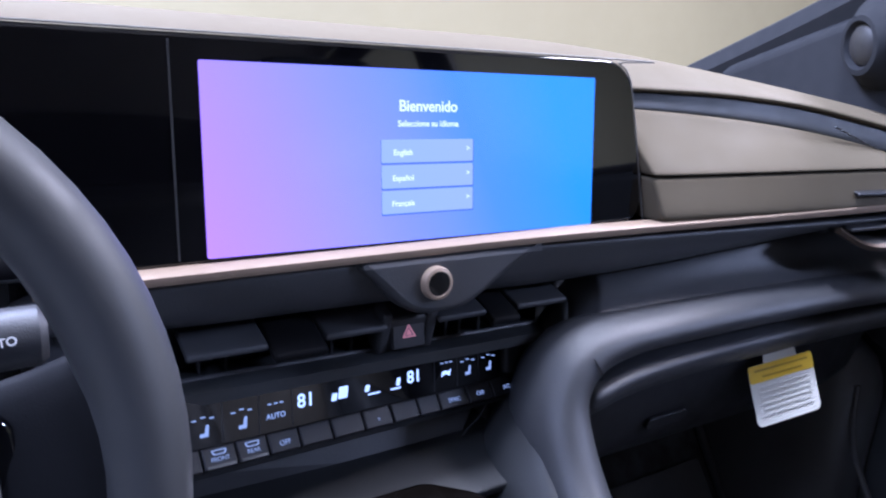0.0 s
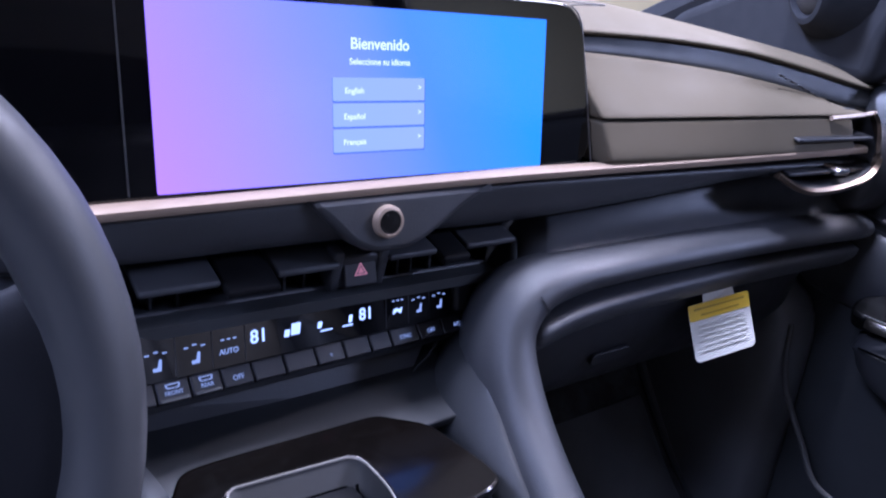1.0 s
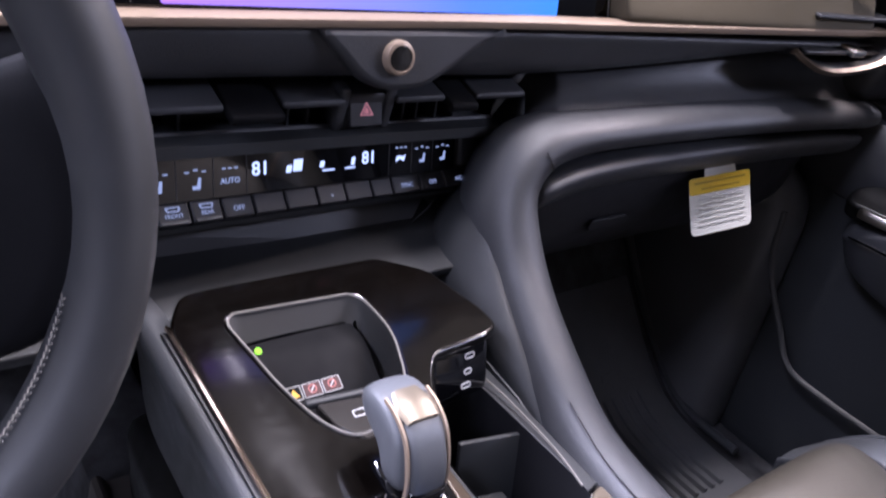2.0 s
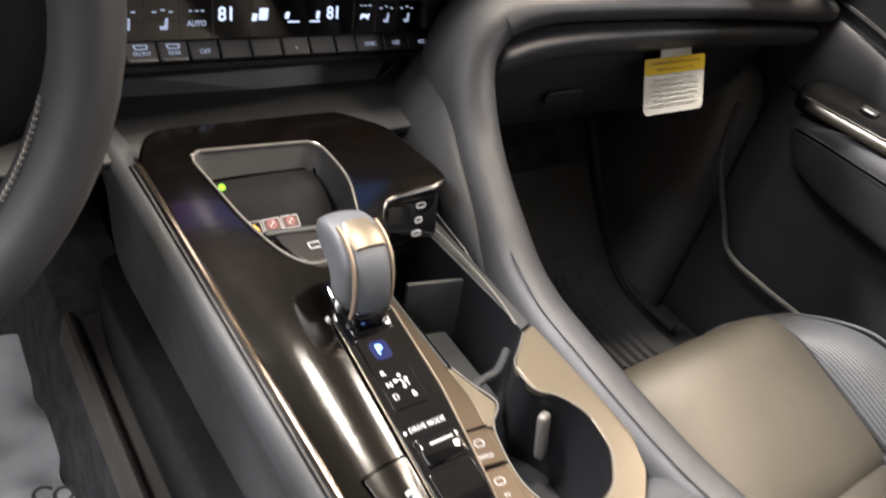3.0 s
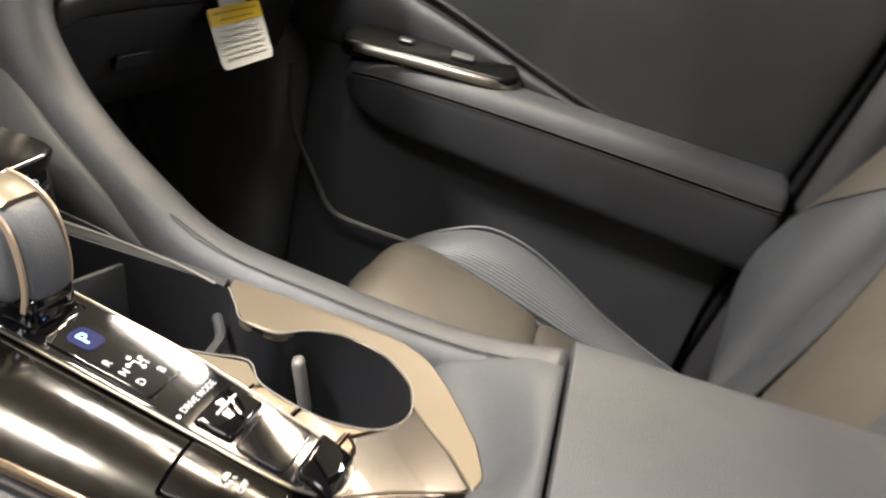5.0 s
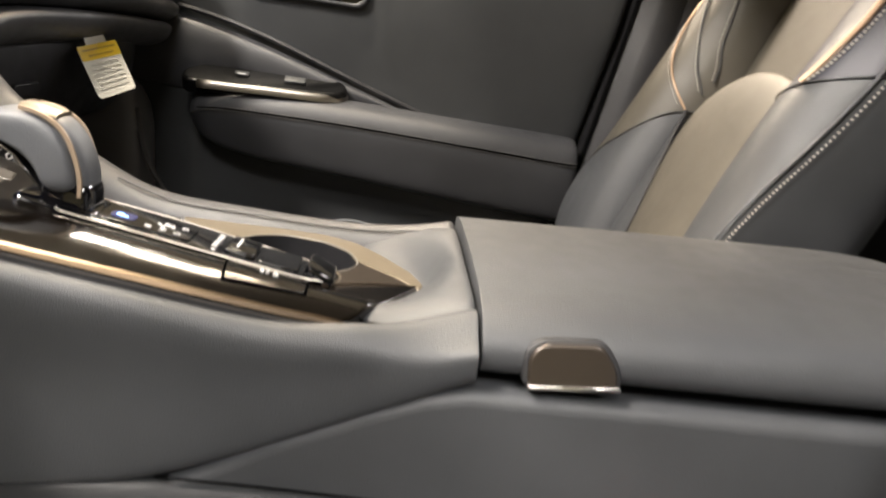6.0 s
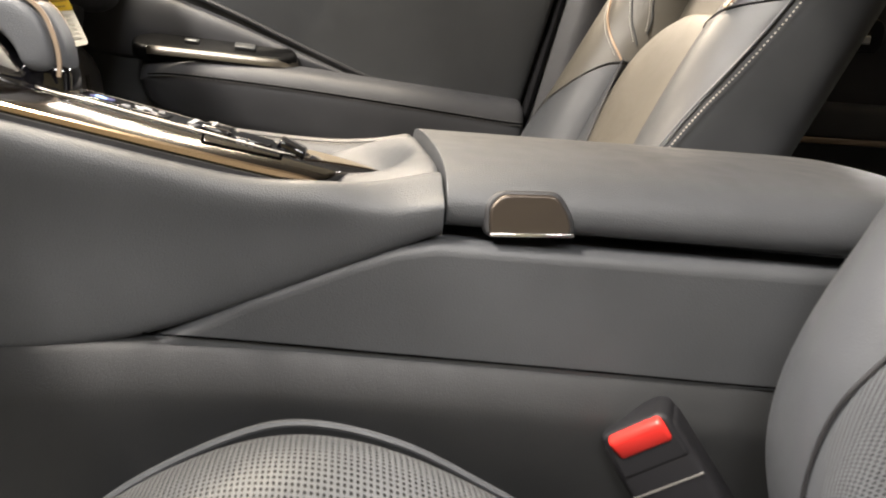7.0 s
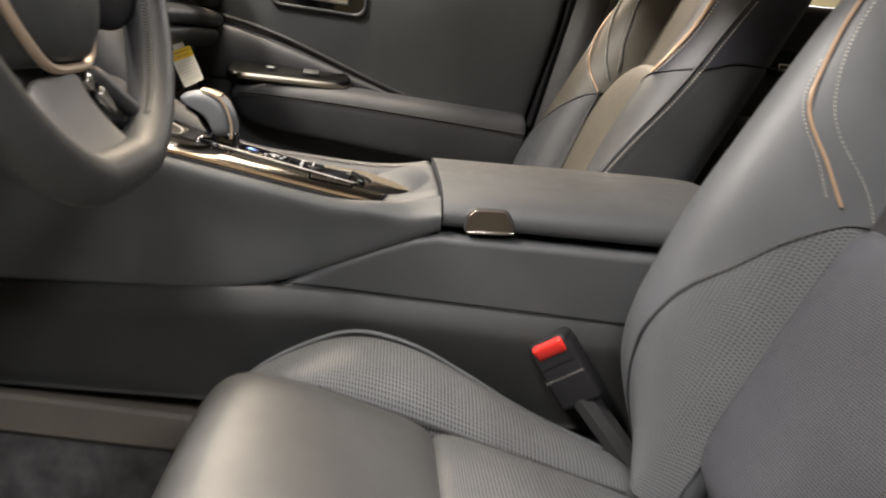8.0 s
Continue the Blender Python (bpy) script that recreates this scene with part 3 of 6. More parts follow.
b = nt.nodes["Principled BSDF"]
b.inputs["Base Color"].default_value = (0.01, 0.01, 0.01, 1)
b.inputs["Roughness"].default_value = 0.15
uvn = nt.nodes.new("ShaderNodeTexCoord")
sep = nt.nodes.new("ShaderNodeSeparateXYZ")
nt.links.new(uvn.outputs["Object"], sep.inputs[0])
mr = nt.nodes.new("ShaderNodeMapRange")
mr.inputs[1].default_value, mr.inputs[2].default_value = -SW / 2, SW / 2
nt.links.new(sep.outputs["X"], mr.inputs[0])
mz = nt.nodes.new("ShaderNodeMapRange")
mz.inputs[1].default_value, mz.inputs[2].default_value = 0.0, SH
nt.links.new(sep.outputs["Y"], mz.inputs[0])
up = nt.nodes.new("ShaderNodeMath")
up.operation, up.inputs[1].default_value = "MULTIPLY", 0.16
nt.links.new(mz.outputs[0], up.inputs[0])
along = nt.nodes.new("ShaderNodeMath")
along.operation = "ADD"
nt.links.new(mr.outputs[0], along.inputs[0])
nt.links.new(up.outputs[0], along.inputs[1])
cr = nt.nodes.new("ShaderNodeValToRGB")
for i, (pos, col) in enumerate(((0.0, (0.68, 0.30, 0.92)), (0.38, (0.40, 0.34, 0.93)), (0.72, (0.17, 0.32, 0.92)), (1.0, (0.105, 0.35, 0.88)))):
    e = cr.color_ramp.elements[i] if i < 2 else cr.color_ramp.elements.new(pos)
    e.position, e.color = pos, (*col, 1)
nt.links.new(along.outputs[0], cr.inputs[0])
nt.links.new(cr.outputs[0], b.inputs["Emission Color"])
b.inputs["Emission Strength"].default_value = SCREEN
display = part("display", plate([rounded(SW, SH, 0.0012)], 0.0008, 0, pose(0, SH / 2, 0)), scr, dash, "lit display with violet to blue welcome page", smooth=False)
display.matrix_local = glass @ pose(0, 0, 0.0012)
WHITE = glow("page_white", (0.93, 0.93, 1.0), SCREEN * 1.15)
KEYCOL = glow("page_key", (0.46, 0.50, 0.86), SCREEN * 1.0)
DROP = glow("page_shade", (0.16, 0.22, 0.70), SCREEN * 0.9)
part("page_title", lettering("Bienvenido", 0.0100, pose(0.0, 0.0865, 0.0007)), WHITE, display, smooth=False)
part("page_subtitle", lettering("Seleccione su idioma", 0.0055, pose(0.0, 0.0755, 0.0007)), WHITE, display, smooth=False)
for i, word in enumerate(("English", "Español", "Français")):
    y = 0.0583 - i * 0.0163
    part("page_key_shadow", plate([rounded(0.0710, 0.0156, 0.001)], 0.0002, 0, pose(0.0003, y - 0.0006, 0.0003)), DROP, display, smooth=False)
    part("page_key", plate([rounded(0.0700, 0.0147, 0.001)], 0.0002, 0, pose(0.0, y, 0.0005)), KEYCOL, display, smooth=False)
    part("page_word", lettering(word, 0.0052, pose(-0.0195, y - 0.001, 0.0007)), WHITE, display, smooth=False)
    part("page_arrow", lettering(">", 0.0048, pose(0.0310, y + 0.001, 0.0007)), WHITE, display, smooth=False)

# centre vents
part("vent_back", block(0.34, 0.01, 0.052, 0, pose(-0.045, 0.660, 0.612)), HARD, dash, smooth=False)
part("vent_ceiling", block(0.36, 0.05, 0.006, 0.002, pose(-0.045, 0.645, 0.636)), HARD, dash)
for x0, x1 in ((-0.235, -0.165), (-0.158, -0.108), (-0.070, -0.024), (0.016, 0.058), (0.086, 0.136)):
    part("vent_louvre", block(x1 - x0, 0.040, 0.005, 0.002, pose((x0 + x1) / 2, 0.622, 0.6225, 14)), LEATHER, dash)
for x0, x1 in ((-0.107, -0.071), (0.058, 0.084)):
    part("vent_tab", block(x1 - x0, 0.046, 0.007, 0.0025, pose((x0 + x1) / 2, 0.616, 0.6195, 18)), PADRUBBER, dash)
for x in (-0.215, -0.19, -0.145, -0.128, -0.055, -0.040, 0.025, 0.038, 0.05, 0.068, 0.085):
    part("vent_blade", block(0.002, 0.030, 0.030, 0.0006, pose(x, 0.640, 0.607)), HARD, dash)
hz = basis((-0.0045, 0.6085, 0.611), (1, 0, 0), (0, 0.25, 1))
part("hazard_block", block(0.042, 0.030, 0.030, 0.003, pose(-0.004, 0.626, 0.611, 14)), HARD, dash)
for dx in (-0.0185, 0.0185):
    part("hazard_pillar", block(0.0075, 0.016, 0.033, 0.002, pose(-0.0045 + dx, 0.6165, 0.612, 14)), LEATHER, dash)
hb = part("hazard_button", plate([rounded(0.026, 0.024, 0.002)], 0.004, 0.001, hz), HARD, dash)
part("hazard_mark", plate([soften([(-0.0055, -0.0045), (0.0055, -0.0045), (0, 0.0050)], 0.0008), soften([(-0.0038, -0.0035), (0.0038, -0.0035), (0, 0.0032)], 0.0004)], 0.0003, 0, hz @ pose(0, 0, 0.0004)), REDPRINT, hb, smooth=False)
part("hazard_mark", plate([[(-0.0024, -0.0028), (0.0024, -0.0028), (0, 0.0016)]], 0.0003, 0, hz @ pose(0, 0, 0.0004)), REDPRINT, hb, smooth=False)
part("vent_ledge", sweep([Vector((-0.26, 0.626, 0.5975)), Vector((0.05, 0.634, 0.5915)), Vector((0.125, 0.640, 0.588))], [(-0.010, -0.006), (0.03, -0.006), (0.03, 0.002), (-0.008, 0.002), (-0.011, -0.001)]), SOFT, dash)
part("ledge_lip", tube([(-0.26, 0.6155, 0.5995), (0.05, 0.6235, 0.5935), (0.128, 0.6295, 0.5902)], 0.0020, 8), LEATHER, dash)

# climate panel
CL = basis((-0.035, 0.6090, 0.5725), (1, 0.11, -0.05), (0, 0.22, 1))
clim = part("climate_panel", plate([soften([(-0.150, -0.0155), (0.128, -0.0155), (0.128, 0.0150), (-0.150, 0.0170)], 0.004)], 0.010, 0.001, CL), GLOSS, dash, "glossy black climate panel with lit digits")
part("climate_surround", plate([soften([(-0.20, -0.022), (0.150, -0.022), (0.176, 0.0190), (-0.20, 0.0210)], 0.006)], 0.012, 0.003, CL @ pose(0, 0, -0.003)), SOFT, dash)
for s, x in (("81", -0.0475), ("81", 0.0410)):
    part("digits", lettering(s, 0.0125, CL @ pose(x, 0.001, 0.0003), 1.05), ICON, clim, smooth=False)
for x, y, w, h in ((-0.0195, 0.001, 0.007, 0.008), (-0.0265, -0.001, 0.004, 0.005), (0.0055, -0.0045, 0.010, 0.0011), (0.000, 0.0, 0.0035, 0.0045), (0.024, -0.0045, 0.009, 0.0011), (0.0265, 0.0, 0.0030, 0.0055)):
    part("icon", plate([soften([(-w / 2, -h / 2), (w / 2, -h / 2), (w / 2 + 0.001, h / 2), (-w / 2 + 0.001, h / 2)], 0.0008)], 0.0003, 0, CL @ pose(x, y, 0.0003)), ICON, clim, smooth=False)
part("word", lettering("AUTO", 0.0048, CL @ pose(-0.0690, -0.0045, 0.0003)), ICON_DIM, clim, smooth=False)


def seat_icon(x, y, k=1.0):
    part("seat_icon", plate([soften([(-0.0022 * k, -0.0035 * k), (0.003 * k, -0.0035 * k), (0.0036 * k, 0.0038 * k), (0.0018 * k, 0.0038 * k), (0.0008 * k, -0.0012 * k), (-0.0022 * k, -0.0012 * k)], 0.0006)], 0.0003, 0, CL @ pose(x, y, 0.0003)), ICON_DIM, clim, smooth=False)
    for i in (-1, 0, 1):
        part("level_dash", plate([rounded(0.0030, 0.0009, 0.0003)], 0.0003, 0, CL @ pose(x + i * 0.0055, y + 0.0075 + (i == 0) * 0.0012, 0.0003)), ICON_DIM, clim, smooth=False)


for x in (-0.1165, -0.0920):
    seat_icon(x, -0.0045, 1.0)
for x in (0.0925, 0.1140):
    seat_icon(x, -0.003, 0.95)
part("flow_icon", plate([[(-0.005, -0.003), (-0.001, -0.001), (0.003, -0.003), (0.0045, 0.002), (0.002, 0.0005), (-0.001, 0.0015), (-0.004, 0.001)]], 0.0003, 0, CL @ pose(0.0715, -0.001, 0.0003)), ICON, clim, smooth=False)
for x in (-0.1045, -0.0805, -0.0575, 0.0600, 0.0820, 0.1035):
    part("panel_joint", block(0.0005, 0.027, 0.0004, 0, CL @ pose(x, 0, 0.0001)), HARD, clim, smooth=False)
for i in (-1, 0, 1):
    part("level_dash", plate([rounded(0.0026, 0.0009, 0.0003)], 0.0003, 0, CL @ pose(-0.0690 + i * 0.0042, 0.0035, 0.0003)), ICON_DIM, clim, smooth=False)
    part("level_dash", plate([rounded(0.0026, 0.0009, 0.0003)], 0.0003, 0, CL @ pose(0.0715 + i * 0.0042, 0.0065, 0.0003)), ICON_DIM, clim, smooth=False)
part("surround_end", block(0.016, 0.030, 0.010, 0.003, CL @ pose(0.1385, 0.003, -0.001)), LEATHER, dash)
# row of keys under the climate panel
edges = (-0.141, -0.119, -0.097, -0.076, -0.054, -0.030, -0.005, 0.019, 0.0425, 0.062, 0.090, 0.115, 0.146)
names = ("", "FRONT", "REAR", "OFF", "", "", "v", "", "", "SYNC", "OFF", "A/C")
for a, c, word in zip(edges, edges[1:], names):
    km2 = CL @ pose((a + c) / 2, -0.0210, 0.003, -28)
    key = part("climate_key", plate([rounded(c - a - 0.0012, 0.0135, 0.0014)], 0.006, 0.0012, km2), KEYBLACK, dash)
    if word:
        part("key_print", lettering(word, 0.0036 if word in ("FRONT", "REAR") else 0.0046, km2 @ pose(0, -0.0012, 0.0003), 1.0, 0.006), KEYLIGHT, key, smooth=False)
    if word in ("FRONT", "REAR"):
        part("key_icon", plate([soften([(-0.004, 0), (0.004, 0), (0.005, 0.0032), (-0.005, 0.0032)], 0.001), soften([(-0.003, 0.0007), (0.003, 0.0007), (0.0038, 0.0025), (-0.0038, 0.0025)], 0.0006)], 0.0003, 0, km2 @ pose(0, 0.0015, 0.0003)), KEYLIGHT, key, smooth=False)
        part("key_lip", block(c - a - 0.004, 0.002, 0.0014, 0.0004, km2 @ pose(0, -0.0055, 0.0003)), SOFT, key)
part("climate_foot", loft([[(-0.20, 0.606, 0.553), (-0.20, 0.588, 0.549), (-0.20, 0.592, 0.543), (-0.20, 0.64, 0.540)], [(0.11, 0.640, 0.540), (0.11, 0.620, 0.534), (0.11, 0.624, 0.528), (0.11, 0.66, 0.527)]]), SOFT, dash)
# recess behind the console's head
part("recess_wall", loft([[(-0.26, 0.635, 0.54), (-0.26, 0.625, 0.495), (-0.26, 0.66, 0.495), (-0.26, 0.66, 0.54)], [(0.09, 0.640, 0.54), (0.05, 0.618, 0.495), (0.05, 0.66, 0.495), (0.09, 0.66, 0.54)]]), LEATHER, dash)

part("console_shelf", block(0.35, 0.090, 0.008, 0.002, pose(-0.085, 0.605, 0.502, 8)), SHADED_PLASTIC, dash)
# passenger's lower dash: hollow shelf under the band, padded roll, glove box
rings = []
for k, x in enumerate((0.131, 0.136, 0.146, 0.17, 0.22, 0.28, 0.34, 0.42, 0.50, 0.57, 0.64)):
    back = x + 0.046 * max(0.0, 1 - (x - 0.131) / 0.16)
    mid = x + 0.014 * max(0.0, 1 - (x - 0.131) / 0.16)
    zb = float(np.interp(back, (0.16, 0.254, 0.3245, 0.436, 0.60), (0.634, 0.641, 0.647, 0.657, 0.667)))
    zs = float(np.interp(x, (0.13, 0.165, 0.22, 0.34, 0.50, 0.64), (0.5905, 0.5965, 0.6005, 0.6030, 0.6000, 0.5940)))
    e = 0.006 if k == 0 else 0.0
    rings.append([(back, 0.66, zb + 0.002 - e), (back, dash_y(back) + 0.030, zb - e), (mid + (back - mid) * 0.55, 0.598, zb * 0.50 + zs * 0.50 - 0.0008 - e), (mid, 0.578, zb * 0.22 + zs * 0.78 + 0.0002 - e), (x, 0.562, zs + 0.0012 - e), (x, 0.5545, zs - 0.0010 - e), (x, 0.5530, zs - 0.006 - e), (x, 0.575, zs - 0.016), (x, 0.66, zs - 0.020)])
part("lower_pad", loft(rings), LEATHER, dash, sub=2)
rings = []
for x in (0.125, 0.16, 0.30, 0.45, 0.60):
    rings.append([(x, 0.62, 0.572), (x, 0.572, 0.568), (x, 0.566, 0.545), (x, 0.575, 0.49), (x, 0.60, 0.455), (x, 0.66, 0.44), (x, 0.75, 0.46), (x, 0.75, 0.57)])
part("glove_box", loft(rings), KEYBLACK, dash, sub=2)
part("glove_box_gap", tube([(x, 0.567, 0.553) for x in (0.15, 0.3, 0.45, 0.59)], 0.0012, 6), GAP, dash)
part("glove_box_latch", plate([rounded(0.05, 0.012, 0.005)], 0.004, 0.001, basis((0.24, 0.569, 0.505), (1, 0, 0), (0, -0.2, 1))), KEYBLACK, dash)

# underside of the roll, below its seam
rings = []
for x in (0.122, 0.140, 0.165, 0.22, 0.30, 0.40, 0.50, 0.58, 0.635):
    zs = float(np.interp(x, (0.12, 0.165, 0.22, 0.34, 0.50, 0.64), (0.5780, 0.5905, 0.5945, 0.596, 0.5935, 0.588))) - 0.0195
    rings.append([(x, 0.600, zs + 0.006), (x, 0.5500, zs + 0.004), (x, 0.5455, zs - 0.001), (x, 0.5470, zs - 0.010), (x, 0.5550, zs - 0.022), (x, 0.5700, zs - 0.030), (x, 0.600, zs - 0.034)])
part("roll_underside", loft(rings), LEATHER, dash, sub=2)
# passenger's side vent with bronze frame
vf = [(0.425, 0.560, 0.664), (0.455, 0.548, 0.650), (0.500, 0.543, 0.648), (0.560, 0.542, 0.655), (0.590, 0.546, 0.668), (0.592, 0.550, 0.690), (0.585, 0.555, 0.712), (0.575, 0.558, 0.722)]
part("side_vent_frame", sweep(smooth_path(vf, 8), [(-0.004, -0.003), (0.004, -0.003), (0.005, 0.001), (0.0, 0.0035), (-0.005, 0.001)], None), DARKBRONZE, dash)
part("side_vent_floor", loft([[Vector(p) + Vector((0, -0.001, 0)) for p in vf], [Vector(p) + Vector((0, 0.020, 0.003)) for p in vf], [Vector(p) + Vector((-0.004, 0.060, 0.006)) for p in vf]], closed=False), HARD, dash)
part("side_vent_upper_lip", tube([(0.51, 0.566, 0.716), (0.55, 0.560, 0.719), (0.58, 0.557, 0.722)], 0.0025, 6), BRONZE, dash)
part("side_vent_back", block(0.15, 0.012, 0.070, 0.004, pose(0.515, 0.585, 0.688, 0, 0, -4)), HARD, dash)
for z in (0.664, 0.698):
    part("side_vent_louvre", block(0.13, 0.030, 0.004, 0.0015, pose(0.515, 0.570, z, 8, 0, -4)), HARD, dash)
part("side_vent_tab", block(0.022, 0.034, 0.007, 0.002, pose(0.525, 0.562, 0.666, 8, 0, -4)), CHROME, dash)
for i in range(7):
    part("grille_slot", block(0.010, 0.003, 0.0018, 0.0006, pose(0.475 + i * 0.013, dash_y(0.5) + 0.048, 0.7555 - i * 0.0035 - 0.004, 0, 12, 0)), HARD, dash)
rings = []
for z, f in ((0.600, 0.020), (0.615, 0.004), (0.65, 0.0), (0.675, 0.004), (0.695, 0.016), (0.706, 0.036), (0.712, 0.070)):
    rings.append([(0.598, 0.70, z), (0.600, 0.572 + f, z), (0.604, 0.556 + f, z), (0.614, 0.549 + f, z), (0.64, 0.546 + f, z), (0.70, 0.548 + f, z), (0.70, 0.70, z)])
part("dash_end", loft(rings), HARD, dash, sub=2)
# driver's side lower dash
part("driver_lower_dash", loft([[(x, 0.62, 0.66), (x, 0.60, 0.63), (x, 0.585, 0.58), (x, 0.60, 0.50), (x, 0.68, 0.44), (x, 0.8, 0.46), (x, 0.8, 0.65)] for x in (-0.72, -0.6, -0.4, -0.28, -0.255)]), HARD, dash, sub=2)

# ---- hanging card ----
tag = thing("warning_tag", "white card tag with yellow header hanging below glove box lid", "tag")
tm = basis((0.3665, 0.5432, 0.5215), (0.077, -0.010, 0.008), (-0.002, 0.019, 0.044))
OCHRE = material("ochre_ink", (0.50, 0.32, 0.02), 0.55, vary=0.03)
part("card", plate([rounded(0.080, 0.055, 0.006)], 0.0006, 0, tm), PAPER, tag)
part("header", plate([soften([(-0.040, 0.012), (0.040, 0.012), (0.040, 0.0275), (-0.040, 0.0275)], 0.003)], 0.0006, 0, tm @ pose(0, 0, 0.0005)), YELLOW, tag, smooth=False)
part("tab", plate([[(-0.020, 0.0272), (0.022, 0.0272), (0.019, 0.043), (-0.017, 0.043)]], 0.0006, 0, tm), PAPER, tag, smooth=False)
for i, (w, y, mt) in enumerate(((0.066, 0.0225, INK), (0.050, 0.0165, INK), (0.060, 0.007, INK), (0.064, 0.002, INK), (0.062, -0.003, INK), (0.064, -0.008, INK), (0.058, -0.013, INK), (0.062, -0.018, INK))):
    part("text_bar", plate([rounded(w, 0.0010 if i > 1 else 0.0018, 0.0004)], 0.0003, 0, tm @ pose(0, y, 0.0009)), OCHRE if i < 2 else mt, tag, smooth=False)

# ---- centre console ----
con = thing("center_console", "dark leather centre console with brown gloss panel", "console")
SLOPE = 0.212


def top(x, y, h=0.0):
    """A point on the sloping gloss panel, h above it."""
    return Vector((x, y, 0.5165 - (0.56 - y) * SLOPE + h))


def topm(x, y, h=0.0, rz=0.0):
    return Matrix.Translation(top(x, y, h)) @ pose(0, 0, 0, math.degrees(math.atan(SLOPE)), 0, 0) @ pose(0, 0, 0, 0, 0, rz)


def on_top(pts):
    """Plan points (x, y) as outline in the panel's own plane, about (0, 0.40)."""
    k = math.sqrt(1 + SLOPE * SLOPE)
    return [(x, (y - 0.40) * k) for x, y in pts]


TM = topm(0, 0.40)
# plan of the gloss panel
outer = [(-0.1605, 0.545), (-0.148, 0.566), (-0.010, 0.566), (0.022, 0.545), (0.040, 0.500), (0.042, 0.484), (0.030, 0.478), (-0.016, 0.474), (-0.026, 0.462), (-0.044, 0.425), (-0.062, 0.40), (-0.099, 0.395), (-0.101, 0.262), (-0.082, 0.243), (-0.0545, 0.2095), (-0.0604, 0.2090), (-0.086, 0.2205), (-0.1004, 0.2270), (-0.1276, 0.2400), (-0.1385, 0.250)]
hole = [(-0.1315, 0.541), (-0.040, 0.537), (-0.034, 0.500), (-0.046, 0.462), (-0.066, 0.441), (-0.094, 0.436), (-0.108, 0.452), (-0.1185, 0.480)]
EDGE = lambda y: float(np.interp(y, (0.245, 0.25, 0.545), (-0.136, -0.1365, -0.159)))


def roll(x, y):
    """How far the panel rolls down towards its outer edge."""
    u = max(0.0, min(1.0, 1 - (x - EDGE(y)) / 0.040))
    return 0.0037 * u * u


def crown(x, y):
    """The strip of panel between its outer edge and the selector bulges like a barrel."""
    u = (x - EDGE(y)) / (-0.1010 - EDGE(y))
    f = max(0.0, min(1.0, (0.445 - y) / 0.07))
    return 0.0030 * 4 * u * (1 - u) * f * f * (3 - 2 * f) if 0 < u < 1 else 0.0


def rolled(data, cell=0.003):
    """Cuts a plate into narrow strips and lets it follow the panel's roll."""
    b = bmesh.new()
    b.from_mesh(data)
    xs = [v.co.x for v in b.verts]
    ys = [v.co.y for v in b.verts]
    x = min(xs) + cell
    while x < min(max(xs), -0.09):
        bmesh.ops.bisect_plane(b, geom=b.verts[:] + b.edges[:] + b.faces[:], plane_co=(x, 0, 0), plane_no=(1, 0, 0))
        x += cell
    y = min(ys) + 0.01
    while y < max(ys):
        bmesh.ops.bisect_plane(b, geom=b.verts[:] + b.edges[:] + b.faces[:], plane_co=(0, y, 0), plane_no=(0, 1, 0))
        y += 0.01
    for v in b.verts:
        v.co.z += crown(v.co.x, v.co.y) - roll(v.co.x, v.co.y)
    return b


part("gloss_panel", rolled(plate([on_top(soften(outer, 0.008)), on_top(soften(hole, 0.013))], 0.010, 0.0025, TM), 0.003), WOODGLOSS, con, "dark brown lacquered panel of the console")
gloss = con.children[-1]
# phone tray in the panel
ring = soften(hole, 0.013)
cx, cy = -0.080, 0.495


def tray_ring(k, h):
    """The tray's outline drawn in by k at depth h; its front wall slopes."""
    return [top(cx + (x - cx) * k, cy + (y - cy) * (k + (h * 9.0 if y > cy + 0.02 else 0)), h) for x, y in ring]


part("tray", loft([tray_ring(1.0, 0.0), tray_ring(0.99, -0.006), tray_ring(0.96, -0.034), tray_ring(0.93, -0.040), tray_ring(0.2, -0.040)], caps=False), TRAYGREY, con)
part("tray_rim", tube([top(x, y, 0.0003) for x, y in ring], 0.0009, 6, True, 2), GREYTRIM, con)
pad = basis((-0.081, 0.497, 0.4855), (1, 0, 0), (0, 0.86, 0.50))
rings = []
for j in range(13):
    y = 0.034 - j * 0.0062
    bulge = -0.0095 * max(0.0, (y - 0.010) / 0.024) ** 2
    lf, rt = (-0.040 if y > 0 else -0.040 - y * 0.6), 0.035
    rings.append([pad @ Vector((x, y, bulge - (0.0015 if x in (lf, rt) else 0))) for x in (lf, lf + 0.002, -0.015, 0.010, rt - 0.002, rt)])
tp = part("charging_pad", loft(rings, closed=False), PADRUBBER, con, "black rubber charging pad with small lamp and pictograms", sub=1)
part("pad_frame", tube([rings[12][0], rings[6][0], rings[1][0], rings[0][1], rings[0][4], rings[1][5], rings[6][5], rings[12][5]], 0.0011, 6, steps=4), GAP, con)
part("charge_lamp", plate([circle(0.0023, 12)], 0.0012, 0.0003, pad @ pose(-0.0335, 0.0265, -0.0030)), GREENLED, tp)
AMBER = material("amber_ink", (0.7, 0.4, 0.02), 0.5)
MAROON = material("maroon_ink", (0.055, 0.013, 0.012), 0.5, vary=0.03)
PINK = material("pink_ink", (0.42, 0.13, 0.12), 0.5, vary=0.03)
